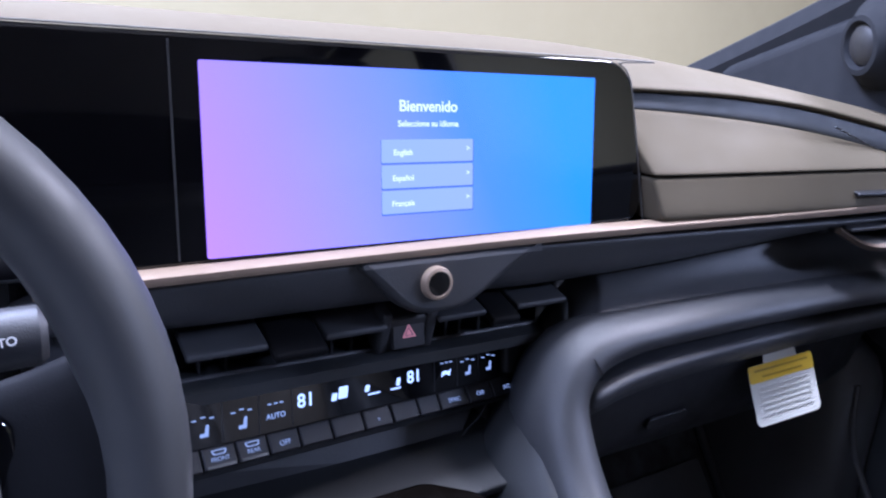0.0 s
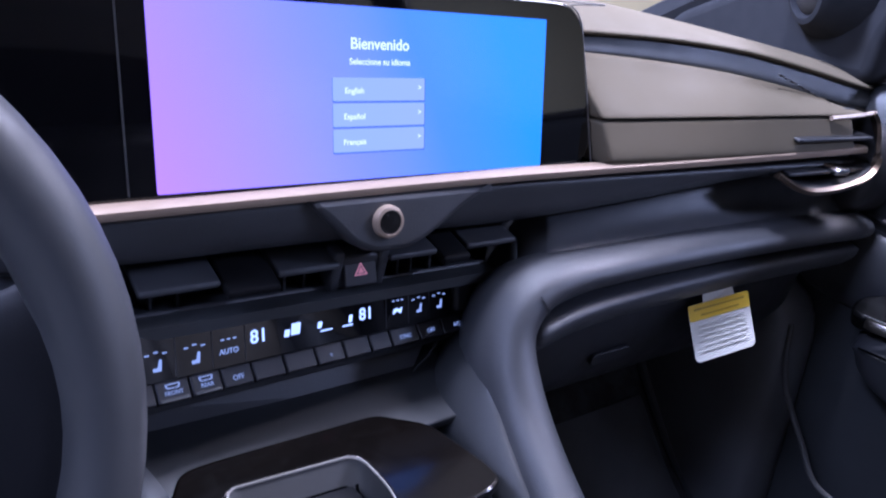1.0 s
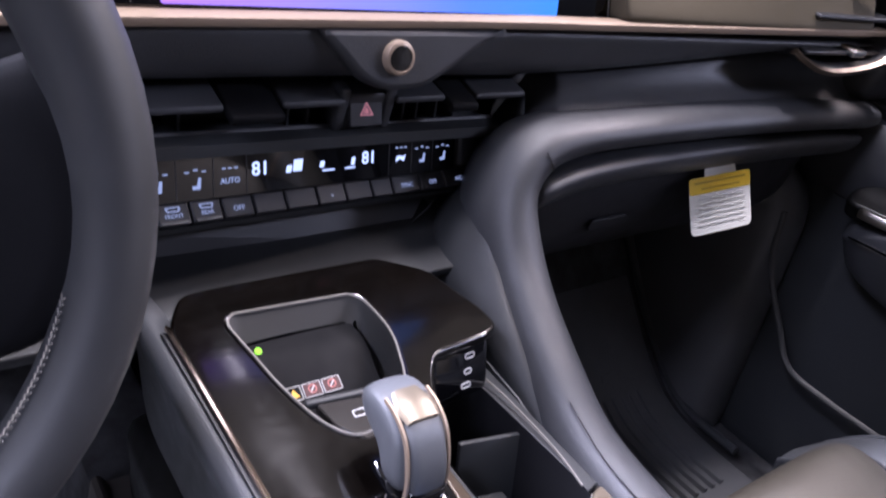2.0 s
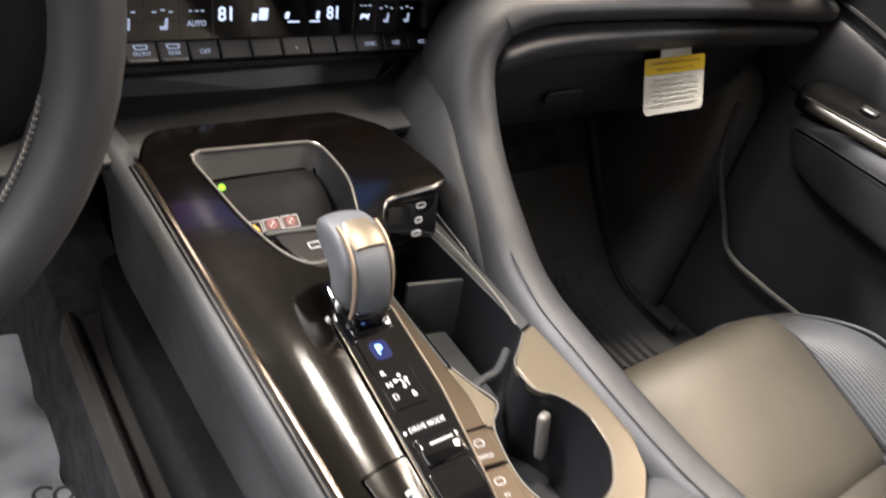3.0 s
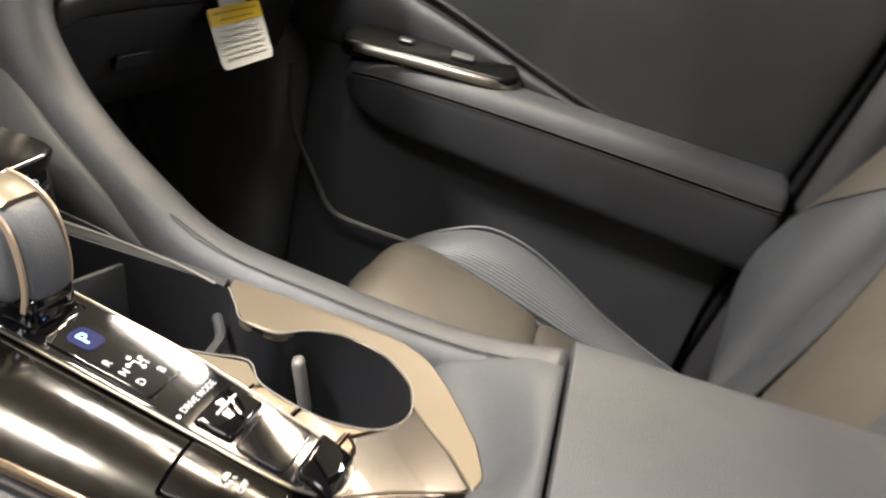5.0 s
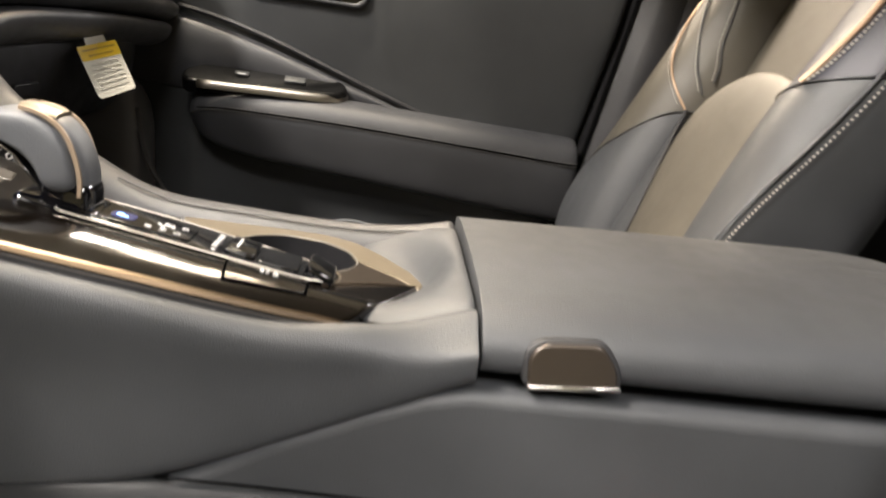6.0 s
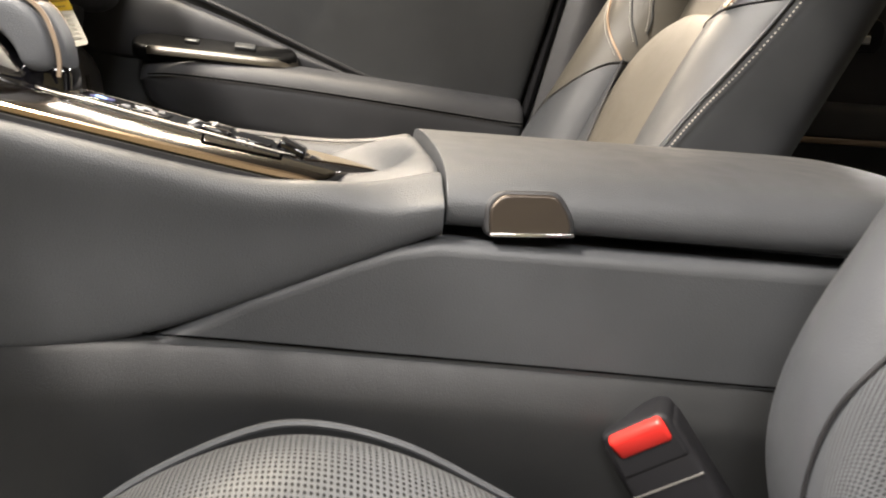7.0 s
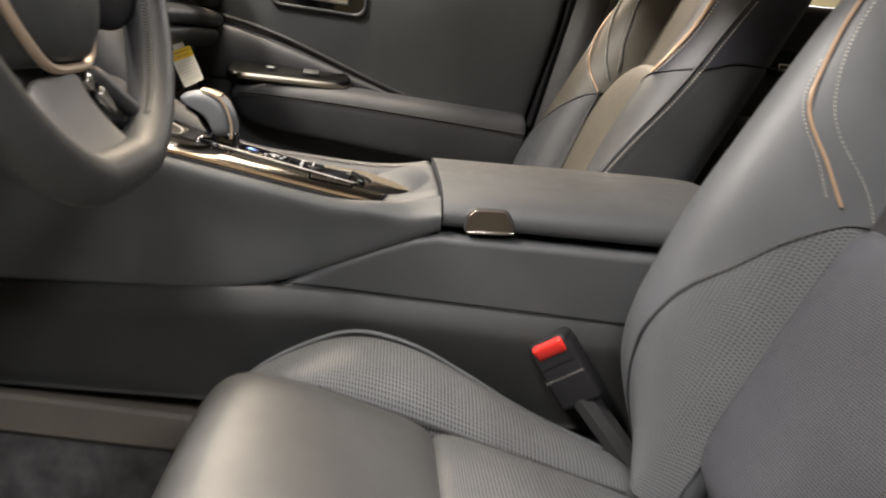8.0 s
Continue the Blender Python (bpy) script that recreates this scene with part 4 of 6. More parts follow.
for i, x in enumerate((-0.0245, -0.0115, 0.0015)):
    part("pictogram", plate([rounded(0.0120, 0.0090, 0.0008), rounded(0.0112, 0.0082, 0.0006)], 0.0003, 0, pad @ pose(x, -0.0065, 0.0004)), PRINT, tp, smooth=False)
    if i == 0:
        part("pictogram", plate([soften([(-0.0032, -0.0025), (0.0032, -0.0025), (0.0, 0.0028)], 0.0006)], 0.0003, 0, pad @ pose(x + 0.001, -0.0065, 0.0006)), AMBER, tp, smooth=False)
        continue
    part("pictogram", plate([rounded(0.0108, 0.0078, 0.0006)], 0.0003, 0, pad @ pose(x, -0.0065, 0.0005)), MAROON, tp, smooth=False)
    part("pictogram", plate([circle(0.0028, 14), circle(0.0021, 14)], 0.0003, 0, pad @ pose(x, -0.0062, 0.0008)), PINK, tp, smooth=False)
    part("pictogram", block(0.0046, 0.0007, 0.0003, 0, pad @ pose(x, -0.0062, 0.0009, 0, 0, 45)), PRINT, tp, smooth=False)
# keys at the tray's lower edge
part("tray_key", plate([on_top(soften([(-0.106, 0.464), (-0.0715, 0.460), (-0.0715, 0.436), (-0.089, 0.433), (-0.101, 0.447)], 0.003))], 0.006, 0.001, topm(0, 0.40, 0.0005)), KEYGLOSS, con)
tk = con.children[-1]
part("key_print", plate([rounded(0.008, 0.005, 0.001), rounded(0.0066, 0.0036, 0.0008)], 0.0003, 0, topm(-0.085, 0.4505, 0.001)), PRINT, tk, smooth=False)
part("tray_key", plate([on_top(soften([(-0.0695, 0.460), (-0.050, 0.457), (-0.054, 0.438), (-0.0695, 0.434)], 0.003))], 0.006, 0.001, topm(0, 0.40, 0.0005)), KEYGLOSS, con)
part("tray_lip", block(0.064, 0.0045, 0.006, 0.0015, topm(-0.079, 0.4645, -0.0022) @ pose(0, 0, 0, 0, 0, -5)), SOFT, con)

# bronze edge along the driver's side
edge = smooth_path([top(-0.1602, 0.549, -0.0075), top(-0.1592, 0.535, -0.0050), top(-0.1535, 0.460, -0.0042), top(-0.1468, 0.370, -0.0040), top(-0.1406, 0.290, -0.0038), top(-0.1362, 0.252, -0.0036), top(-0.131, 0.240, -0.008)], 8)
part("bronze_edge", sweep(edge, [(-0.0014, -0.002), (0.0012, -0.002), (0.0012, 0.0006), (0, 0.0014), (-0.0014, 0.0008)]), EDGEBRONZE, con)
part("edge_gap", sweep([v + Vector((0.0005, 0, -0.0065)) for v in edge], [(-0.0016, -0.006), (0.004, -0.006), (0.004, 0.003), (-0.0016, 0.003)]), HARD, con)

# sockets block
ub = basis((0.0075, 0.4735, 0.4765), (1, 0.08, 0), (0, 0.25, 1))
usb = part("socket_block", block(0.056, 0.043, 0.060, 0.008, ub @ pose(0, -0.001, -0.030), 4), GLOSS, con, "glossy black block with charging sockets")
part("block_edge", tube([ub @ Vector(p) for p in ((-0.0275, -0.020, -0.001), (-0.0275, 0.014, -0.0005), (-0.021, 0.0195, 0.0), (0.020, 0.0195, 0.0))], 0.0008, 6), SATIN, usb)
for y, w in ((0.0105, 0.0088), (-0.0005, 0.0070), (-0.0105, 0.0088)):
    part("socket", plate([rounded(w, 0.0042, 0.0020), rounded(w - 0.0018, 0.0026, 0.0012)], 0.0008, 0.0002, ub @ pose(0.006 + y * 0.15, y, 0.0006)), PRINT, usb)

# selector strip; it leans a little towards the driver at its foot
lean_x = lambda y: -0.12 * max(0.0, 0.335 - y)
strip_line = [(-0.0995, 0.402), (-0.0622, 0.402), (-0.0622, 0.335), (-0.0695, 0.272), (-0.0760, 0.2545), (-0.0945, 0.2545), (-0.1005, 0.272)]
strip = part("selector_strip", plate([on_top(soften(strip_line, 0.008))], 0.008, 0.0012, topm(0, 0.40, 0.0022)), GLOSS, con, "black glossy strip with gear letters and keys")
part("strip_rim", tube([top(x, y, 0.0016) for x, y in soften([(-0.1004, 0.4005), (-0.0614, 0.4005), (-0.0614, 0.335), (-0.0687, 0.271), (-0.0755, 0.2534), (-0.0949, 0.2534), (-0.1014, 0.271)], 0.008)], 0.0005, 6, True, 1), SATIN, con)
S = 0.0026
part("gear_tile", plate([rounded(0.0225, 0.048, 0.002)], 0.002, 0.0004, topm(-0.0845, 0.356, S + 0.0006)), GLOSS, strip)
for s, x, y, size, mt in (("P", -0.0850, 0.3690, 0.0088, BLUELED), ("R", -0.0912, 0.3545, 0.0050, PRINT), ("N", -0.0912, 0.3470, 0.0050, PRINT), ("D", -0.0912, 0.3395, 0.0050, PRINT), ("B", -0.0800, 0.3380, 0.0050, PRINT), ("DRIVE MODE", -0.0835, 0.3195, 0.0040, PRINT)):
    part("letters", lettering(s, size, topm(x, y, S + 0.0010), 1.0, 0.003), mt, strip, smooth=False)
part("mode_dot", plate([circle(0.0010, 8)], 0.0003, 0, topm(-0.0975, 0.3195, S + 0.0004)), PRINT, strip, smooth=False)
# The lit P's spilled glow, laid on as a faint emitting patch.
part("gear_window", plate([rounded(0.0115, 0.0125, 0.0035)], 0.0002, 0, topm(-0.0845, 0.3690, S + 0.00085)), BLUEHALO, strip, smooth=False)
for a, b in (((-0.0865, 0.3485), (-0.0830, 0.3485)), ((-0.0830, 0.3485), (-0.0830, 0.3445)), ((-0.0830, 0.3465), (-0.0800, 0.3465)), ((-0.0800, 0.3465), (-0.0800, 0.3440))):
    part("gear_diagram", block(abs(b[0] - a[0]) + 0.0006, abs(b[1] - a[1]) + 0.0006, 0.0002, 0, topm((a[0] + b[0]) / 2, (a[1] + b[1]) / 2, S + 0.0009)), PRINT, strip, smooth=False)
for x, y in ((-0.0868, 0.3485), (-0.0830, 0.3510), (-0.0800, 0.3480), (-0.0830, 0.3440)):
    part("gear_diagram", plate([circle(0.0011, 8)], 0.0003, 0, topm(x, y, S + 0.0010)), PRINT, strip, smooth=False)
part("mode_rocker", block(0.0270, 0.0170, 0.006, 0.002, topm(-0.0825, 0.3065, S - 0.001)), GLOSS, strip)
part("rocker_line", block(0.0150, 0.0013, 0.001, 0.0004, topm(-0.0815, 0.3085, S + 0.0022)), PRINT, strip)
part("touch_tile", plate([rounded(0.0275, 0.0215, 0.003)], 0.003, 0.0008, topm(-0.0840, 0.2855, S + 0.0008)), GLOSS, strip)
pk = part("brake_switch", block(0.0255, 0.0165, 0.007, 0.002, topm(-0.0855, 0.2640, S + 0.0005) @ pose(0, 0, 0, 14)), GLOSS, strip)
part("brake_mark", plate([circle(0.0042, 20), circle(0.0036, 20)], 0.0003, 0, topm(-0.0855, 0.2640, S + 0.0042) @ pose(0, 0, 0, 14)), PRINT, pk, smooth=False)
part("brake_mark", lettering("P", 0.0048, topm(-0.0855, 0.2640, S + 0.0042) @ pose(0, 0, 0, 14), 1.0, 0.003), PRINT, pk, smooth=False)
# stability key with its dark joint
part("stability_key", rolled(plate([on_top(soften([(-0.1300, 0.3068), (-0.1022, 0.3098), (-0.1022, 0.2682), (-0.1236, 0.2680)], 0.002))], 0.004, 0.0006, topm(0, 0.40, 0.0008)), 0.004), WOODGLOSS, con)
vk = con.children[-1]
part("key_print", lettering("OFF", 0.0036, topm(-0.1135, 0.2838, 0.0042)), PRINT, vk, smooth=False)
part("key_print", plate([soften([(-0.0022, 0), (0.0022, 0), (0.0015, 0.0020), (-0.0015, 0.0020)], 0.0006)], 0.0003, 0, topm(-0.1130, 0.2900, 0.0042)), PRINT, vk, smooth=False)
for dx in (-0.0022, 0.0022):
    part("key_print", block(0.0008, 0.0018, 0.0003, 0, topm(-0.1130 + dx * 0.6, 0.2882, 0.0042) @ pose(0, 0, 0, 0, 0, 25)), PRINT, vk, smooth=False)
part("key_joint", rolled(plate([on_top(soften([(-0.1312, 0.3078), (-0.1012, 0.3110), (-0.1012, 0.2670), (-0.1244, 0.2668)], 0.002)), on_top(soften([(-0.1300, 0.3068), (-0.1022, 0.3098), (-0.1022, 0.2682), (-0.1236, 0.2680)], 0.002))], 0.0012, 0, topm(0, 0.40, 0.0006)), 0.004), GAP, con, smooth=False)

# bronze band with two keys, right of the strip, and the cup tray's plate lower down
CZ = 0.4385


def cup(x, y, h=0.0):
    return Vector((x, y, CZ + (y - 0.23) * 0.055 + h))


CM = Matrix.Translation(cup(0, 0.23)) @ pose(0, 0, 0, math.degrees(math.atan(0.055)))
flat = lambda pts: [(x, y - 0.23) for x, y in pts]
part("strip_wall", loft([[top(-0.0615 + lean_x(y), y, 0.0), top(-0.0590 + lean_x(y), y, -0.001), cup(-0.0545 + lean_x(y), y, 0.002), cup(-0.0545 + lean_x(y), y, -0.012), cup(-0.063 + lean_x(y), y, -0.012)] for y in (0.435, 0.38, 0.33, 0.28, 0.262)]), DARKBRONZE, con)
part("bronze_band", plate([flat([(-0.0560, 0.455), (-0.0315, 0.455), (-0.0315, 0.340), (-0.0440, 0.268), (-0.0500, 0.262), (-0.0665, 0.262), (-0.0655, 0.270), (-0.0570, 0.335)])], 0.012, 0.0012, CM @ pose(0, 0, 0.0022)), DARKBRONZE, con)
for y0, y1, word in ((0.3185, 0.2945, "HOLD"), (0.2935, 0.2695, "EV")):
    ym = (y0 + y1) / 2
    bm_ = CM @ pose(-0.0440 + 1.35 * lean_x(ym), ym - 0.23, 0.0034, 0, 0, -9)
    bk = part("band_key", plate([rounded(0.0205, y0 - y1 - 0.001, 0.0012)], 0.004, 0.0008, bm_), DARKBRONZE, con)
    part("key_print", lettering(word, 0.0034, bm_ @ pose(0, -0.006, 0.0004), 1.0, 0.004), PRINT, bk, smooth=False)
    part("key_print", plate([rounded(0.0066, 0.0046, 0.0021), rounded(0.0056, 0.0036, 0.0016)], 0.0003, 0, bm_ @ pose(0, 0.003, 0.0004)), PRINT, bk, smooth=False)
for y in (0.3195, 0.2940, 0.2685):
    part("band_joint", block(0.0225, 0.0012, 0.0006, 0, CM @ pose(-0.0440 + 1.35 * lean_x(y), y - 0.23, 0.0026, 0, 0, -6)), GAP, con, smooth=False)

cup_edge = [(-0.0274, 0.3646), (-0.0225, 0.3480), (-0.0165, 0.3300), (-0.0300, 0.3165), (-0.0375, 0.2880), (-0.0365, 0.2700), (-0.0290, 0.2545), (-0.0112, 0.2475), (0.0124, 0.2545), (0.0300, 0.2740), (0.0345, 0.3000), (0.0260, 0.3180), (0.0136, 0.3300), (0.0145, 0.3500), (0.0260, 0.3600), (0.0405, 0.3720)]
cups = [(-0.026, 0.485), (0.034, 0.485), (0.040, 0.400)] + cup_edge[::-1] + [(-0.0270, 0.400)]
cup_ring = soften(cups, 0.012)
plate_plan = [(0.052, 0.376), (0.0535, 0.300), (0.0515, 0.2740), (0.0413, 0.2529), (0.0290, 0.2415), (0.0143, 0.2306), (-0.0133, 0.2130), (-0.0367, 0.2045), (-0.0480, 0.2075), (-0.0280, 0.2235), (-0.0133, 0.2398), (-0.0030, 0.2500)] + cup_edge[8:]
part("cup_plate", plate([flat(soften(plate_plan, 0.004))], 0.006, 0.0013, CM), CHAMPAGNE, con, "champagne coloured plate round the cup holders")
part("cup_flap", plate([flat(soften([(-0.0350, 0.319), (-0.0330, 0.330), (-0.0312, 0.366)] + cup_edge[:4], 0.003))], 0.006, 0.0012, CM), CHAMPAGNE, con)
part("band_side", plate([flat(soften([(-0.0290, 0.2560), (-0.0435, 0.268), (-0.0352, 0.318), (-0.0305, 0.3162), (-0.0375, 0.2880), (-0.0365, 0.2700)], 0.002))], 0.006, 0.0010, CM), DARKBRONZE, con)
# lacquered tip between the strip's foot and the plate, with a fine bronze line
tip = [(-0.0482, 0.2095), (-0.0286, 0.2245), (-0.0140, 0.2405), (-0.0050, 0.2485), (-0.0112, 0.2468), (-0.0292, 0.2540), (-0.0440, 0.2665), (-0.0500, 0.2615), (-0.0700, 0.2615), (-0.1000, 0.2610), (-0.0810, 0.2425)]
part("panel_tip", plate([flat(soften(tip, 0.002))], 0.006, 0.0008, CM @ pose(0, 0, 0.0006)), TIPBROWN, con)
part("tip_line", tube([top(-0.1005, 0.2615, 0.0002), top(-0.0815, 0.2430, 0.0002), top(-0.0660, 0.2240, 0.0), top(-0.0550, 0.2100, -0.0008)], 0.0007, 6), DARKBRONZE, con)
part("cup_side", plate([flat([(0.0410, 0.3755), (0.0405, 0.40), (0.0345, 0.50), (0.052, 0.50), (0.052, 0.378)])], 0.006, 0.0010, CM @ pose(0, 0, -0.001)), SOFT, con)
part("cup_side", plate([flat([(-0.0315, 0.3675), (-0.0275, 0.3665), (-0.0272, 0.40), (-0.0265, 0.50), (-0.0315, 0.50)])], 0.006, 0.0010, CM @ pose(0, 0, -0.001)), SOFT, con)
part("cup_rim", tube([cup(x, y, 0.0002) for x, y in cup_edge], 0.0005, 6, steps=4), GREYTRIM, con)
part("cup_liner", tube([cup(x, y, -0.040) for x, y in ((-0.028, 0.312), (-0.033, 0.290), (-0.030, 0.268), (-0.012, 0.256), (0.006, 0.259))], 0.0010, 6), GREYTRIM, con)


def well(k, h):
    return [cup(0.004 + (x - 0.004) * k, 0.37 + (y - 0.37) * (1 - (1 - k) * 0.4), h) for x, y in cup_ring]


part("cup_well", loft([well(1.0, 0.0), well(0.99, -0.006), well(0.93, -0.055), well(0.88, -0.066), well(0.15, -0.066)], caps=False), KEYBLACK, con)
part("well_divider", block(0.052, 0.004, 0.055, 0.0015, pose(0.018, 0.437, 0.416, -10, 0, -12)), SOFT, con)
part("well_floor_step", block(0.050, 0.10, 0.006, 0.002, pose(0.004, 0.405, 0.395, 4)), SOFT, con)
part("cup_spring", block(0.010, 0.007, 0.036, 0.003, pose(0.020, 0.314, 0.413, -14, 0, 20)), GREYTRIM, con)
part("cup_collar", tube([cup(x, y, -0.014) for x, y in ((0.030, 0.372), (0.012, 0.360), (-0.008, 0.356), (-0.020, 0.345))], 0.003, 8), SOFT, con)
part("inner_wall", loft([[(0.050, y, 0.36), (0.052, y, cup(0, y).z + 0.004 - d), (0.064, y, cup(0, y).z + 0.006 - d), (0.064, y, 0.36)] for y, d in ((0.56, 0.0), (0.50, 0.0), (0.46, 0.004), (0.40, 0.022))]), SOFT, con)
part("wall_bead", tube([(0.036, 0.50, 0.458), (0.041, 0.46, 0.455), (0.043, 0.41, 0.4500), (0.040, 0.38, 0.4465)], 0.0009, 6), GREYTRIM, con)

# padded rail that rises from the console to the dashboard, passenger side
# it turns at its head and goes on as a roll along the lower dashboard
RAIL = [((0.640, 0.541, 0.588), (0, 0.1, -1)), ((0.50, 0.543, 0.5935), (0, 0.1, -1)), ((0.34, 0.546, 0.596), (0, 0.1, -1)), ((0.22, 0.549, 0.5945), (0, 0.1, -1)), ((0.165, 0.551, 0.591), (0.15, 0.1, -1)), ((0.130, 0.551, 0.580), (0.7, 0.1, -0.9)), ((0.108, 0.543, 0.556), (1, 0, -0.25)), ((0.099, 0.520, 0.525), (1, 0, 0)), ((0.092, 0.490, 0.502), (1, 0, 0)), ((0.084, 0.450, 0.4800), (1, 0, 0)), ((0.0755, 0.400, 0.4585), (1, 0, 0)), ((0.070, 0.330, 0.4515), (1, 0, 0)), ((0.067, 0.260, 0.4470), (1, 0, 0)), ((0.065, 0.215, 0.4490), (1, 0, 0)), ((0.063, 0.1795, 0.4560), (1, 0, 0))]
rail = smooth_path([p for p, _ in RAIL], 4)
lean_ = smooth_path([v for _, v in RAIL], 4)
prof = [(-0.026, -0.016), (-0.017, -0.003), (-0.003, 0.001), (0.010, -0.001), (0.022, -0.011), (0.030, -0.032), (0.033, -0.07), (0.02, -0.085), (-0.01, -0.085), (-0.028, -0.05)]
rr = []
for i, (c, s) in enumerate(zip(rail, lean_)):
    t = (rail[min(i + 1, len(rail) - 1)] - rail[max(i - 1, 0)]).normalized()
    s = (s - t * s.dot(t)).normalized()
    u = t.cross(s)
    k = 0.62 if i < 14 else 0.62 + 0.38 * min(1, (i - 14) / 12)
    rr.append([c + s * p * (k if p > 0 else k * 0.9) + u * q * (k if q < -0.02 else 1) for p, q in prof])
part("padded_rail", loft(rr), LEATHER, con, sub=1)
part("rail_joint", tube([rr[20][j] + (rr[20][j] - rail[20]) * 0.02 for j in (1, 2, 3, 4)], 0.0007, 5), HARD, con)
inner = [[Vector(p) for p in ((0.168, 0.622, 0.6255), (0.156, 0.632, 0.614), (0.142, 0.640, 0.600), (0.16, 0.67, 0.56), (0.18, 0.66, 0.60))], [Vector(p) for p in ((0.137, 0.598, 0.6005), (0.130, 0.614, 0.594), (0.122, 0.630, 0.584), (0.15, 0.66, 0.53), (0.16, 0.64, 0.58))]]
for c, lo_ in zip([rail[k] for k in (18, 22, 26, 30, 34, 38, 42)], ((0.124, 0.628, 0.588), (0.103, 0.630, 0.542), (0.052, 0.612, 0.500), (0.046, 0.560, 0.482), (0.048, 0.500, 0.466), (0.050, 0.450, 0.452), (0.050, 0.395, 0.445))):
    lo_ = Vector(lo_)
    sunk = 0.035 if lo_.y < 0.40 else 0.012 if lo_.y < 0.46 else 0.0
    lo_.z, c = lo_.z - sunk, c - Vector((0, 0, sunk))
    a_ = c + Vector((-0.016, 0.004, -0.006))
    inner.append([a_, a_.lerp(lo_, 0.5) + Vector((-0.002, -0.004, 0.0)), lo_, lo_ + Vector((0.03, 0.04, -0.06)), a_ + Vector((0.01, 0.03, -0.03))])
part("rail_flank", loft(inner), SHADED_PLASTIC, con, sub=2)
part("flank_seam", tube([(0.103, 0.6305, 0.543), (0.076, 0.622, 0.520), (0.052, 0.613, 0.502), (0.046, 0.560, 0.484)], 0.0008, 5), HARD, con)
part("rail_seam", tube([v + Vector((-0.012, 0, -0.0012)) for v in rail[38:-1:3]], 0.0007, 5), HARD, con)
part("tunnel_side", loft([[(0.060, y, 0.42), (0.106, y, 0.40), (0.118, y, 0.24), (0.135, y, 0.02), (0.05, y, 0.02)] for y in (0.80, 0.5, 0.30, 0.0, -0.35)]), SOFT, con)

# driver's side of the console: upper body, stepped panel and skirt
low = lambda y: 0.348 if y > 0.40 else (0.348 + (0.40 - y) / 0.065 * 0.009 if y > 0.335 else (0.357 + (0.335 - y) / 0.153 * 0.064 if y > 0.182 else 0.421))
rings = []
for y in (0.66, 0.60, 0.545, 0.46, 0.40, 0.34, 0.29, 0.265, 0.245, 0.225, 0.205, 0.190, 0.1830, 0.1803, 0.1798):
    f = min(1.0, max(0.0, (0.25 - y) / 0.07))
    f = f * f * (3 - 2 * f)
    e = top(-0.164 + (0.545 - y) * 0.080 if y < 0.545 else -0.164, min(y, 0.56))
    sink = 0.0085 * min(1.0, max(0.0, (y - 0.245) / 0.035))
    zt = e.z - sink + f * (0.4545 - (e.z - sink))
    xe = e.x - 0.002
    lo = low(y)
    rings.append([(xe + 0.034, y, zt - 0.015), (xe + 0.002 + 0.018 * f, y, zt + 0.001), (xe - 0.004 + 0.012 * f, y, zt - 0.0035), (xe - 0.010 + 0.006 * f, y, zt - 0.012), (-0.1485, y, zt - (zt - lo) * 0.42), (-0.1475, y, lo + 0.012), (-0.146, y, lo + 0.002), (-0.138, y, lo), (-0.10, y, lo)])
part("side_pad", loft(rings), CONSOLE, con, sub=2)
# saddle: a scoop that rises from the panel to the lid
cols = []


def pad_top(y):
    """Height of the side pad's top edge near the lid."""
    f = min(1.0, max(0.0, (0.25 - y) / 0.07))
    f, z = f * f * (3 - 2 * f), top(0, y).z
    return z + f * (0.4545 - z)


for x in np.linspace(-0.1215, 0.060, 17):
    c_ = min(1.0, abs(x + 0.040) / 0.092)
    y0, zlow = 0.2055 + 0.05 * c_ ** 1.5, float(np.interp(x, (-0.12, -0.10, -0.086, -0.06, -0.048, -0.03, 0.06), (0.4460, 0.4440, 0.4428, 0.4402, 0.4362, 0.4345, 0.4385)))
    w_ = min(1.0, max(0.0, (-0.080 - x) / 0.038))
    w_ = w_ * w_ * (3 - 2 * w_)
    col = []
    for y in (0.285, 0.270, 0.260, 0.250, 0.240, 0.232, 0.224, 0.216, 0.209, 0.203, 0.197, 0.192, 0.187, 0.1835):
        q_ = min(1.0, max(0.0, (y0 - y) / (y0 - 0.186)))
        z = zlow + (0.4562 - 0.005 * max(0.0, (x - 0.035) / 0.025) - zlow) * q_ * q_ * (3 - 2 * q_)
        col.append((x, y, z * (1 - w_) + (pad_top(y) + 0.0008) * w_ - 0.006 * max(0.0, (-0.109 - x) / 0.0125) ** 2 - 0.7 * max(0.0, y - y0 - 0.003) - 2.2 * max(0.0, y - 0.249)))
    cols.append(col + [(x, 0.1808, col[-1][2] - 0.001), (x, 0.1798, col[-1][2] - 0.004), (x, 0.1796, 0.41)])
part("saddle", loft(cols, closed=False), CONSOLE, con, sub=2)
side = basis((-0.1365, 0, 0), (0, -1, 0), (0, 0, 1))
SP = [(-0.350, 0.345), (-0.340, 0.355), (-0.283, 0.384), (-0.234, 0.405), (-0.205, 0.4155), (-0.182, 0.4195), (0.02, 0.4115), (0.17, 0.4055), (0.17, 0.318)]
part("side_step", plate([soften(SP, 0.004, 4)], 0.05, 0.008, side @ pose(0, 0, 0.0095), 5), CONSOLE, con)
hem = lambda y: 0.238 + (y - 0.396) * 0.041          # foot of the skirt
rail = lambda y: 0.230 + (y - 0.413) * 0.092         # top of the trim rail below it
rings = []
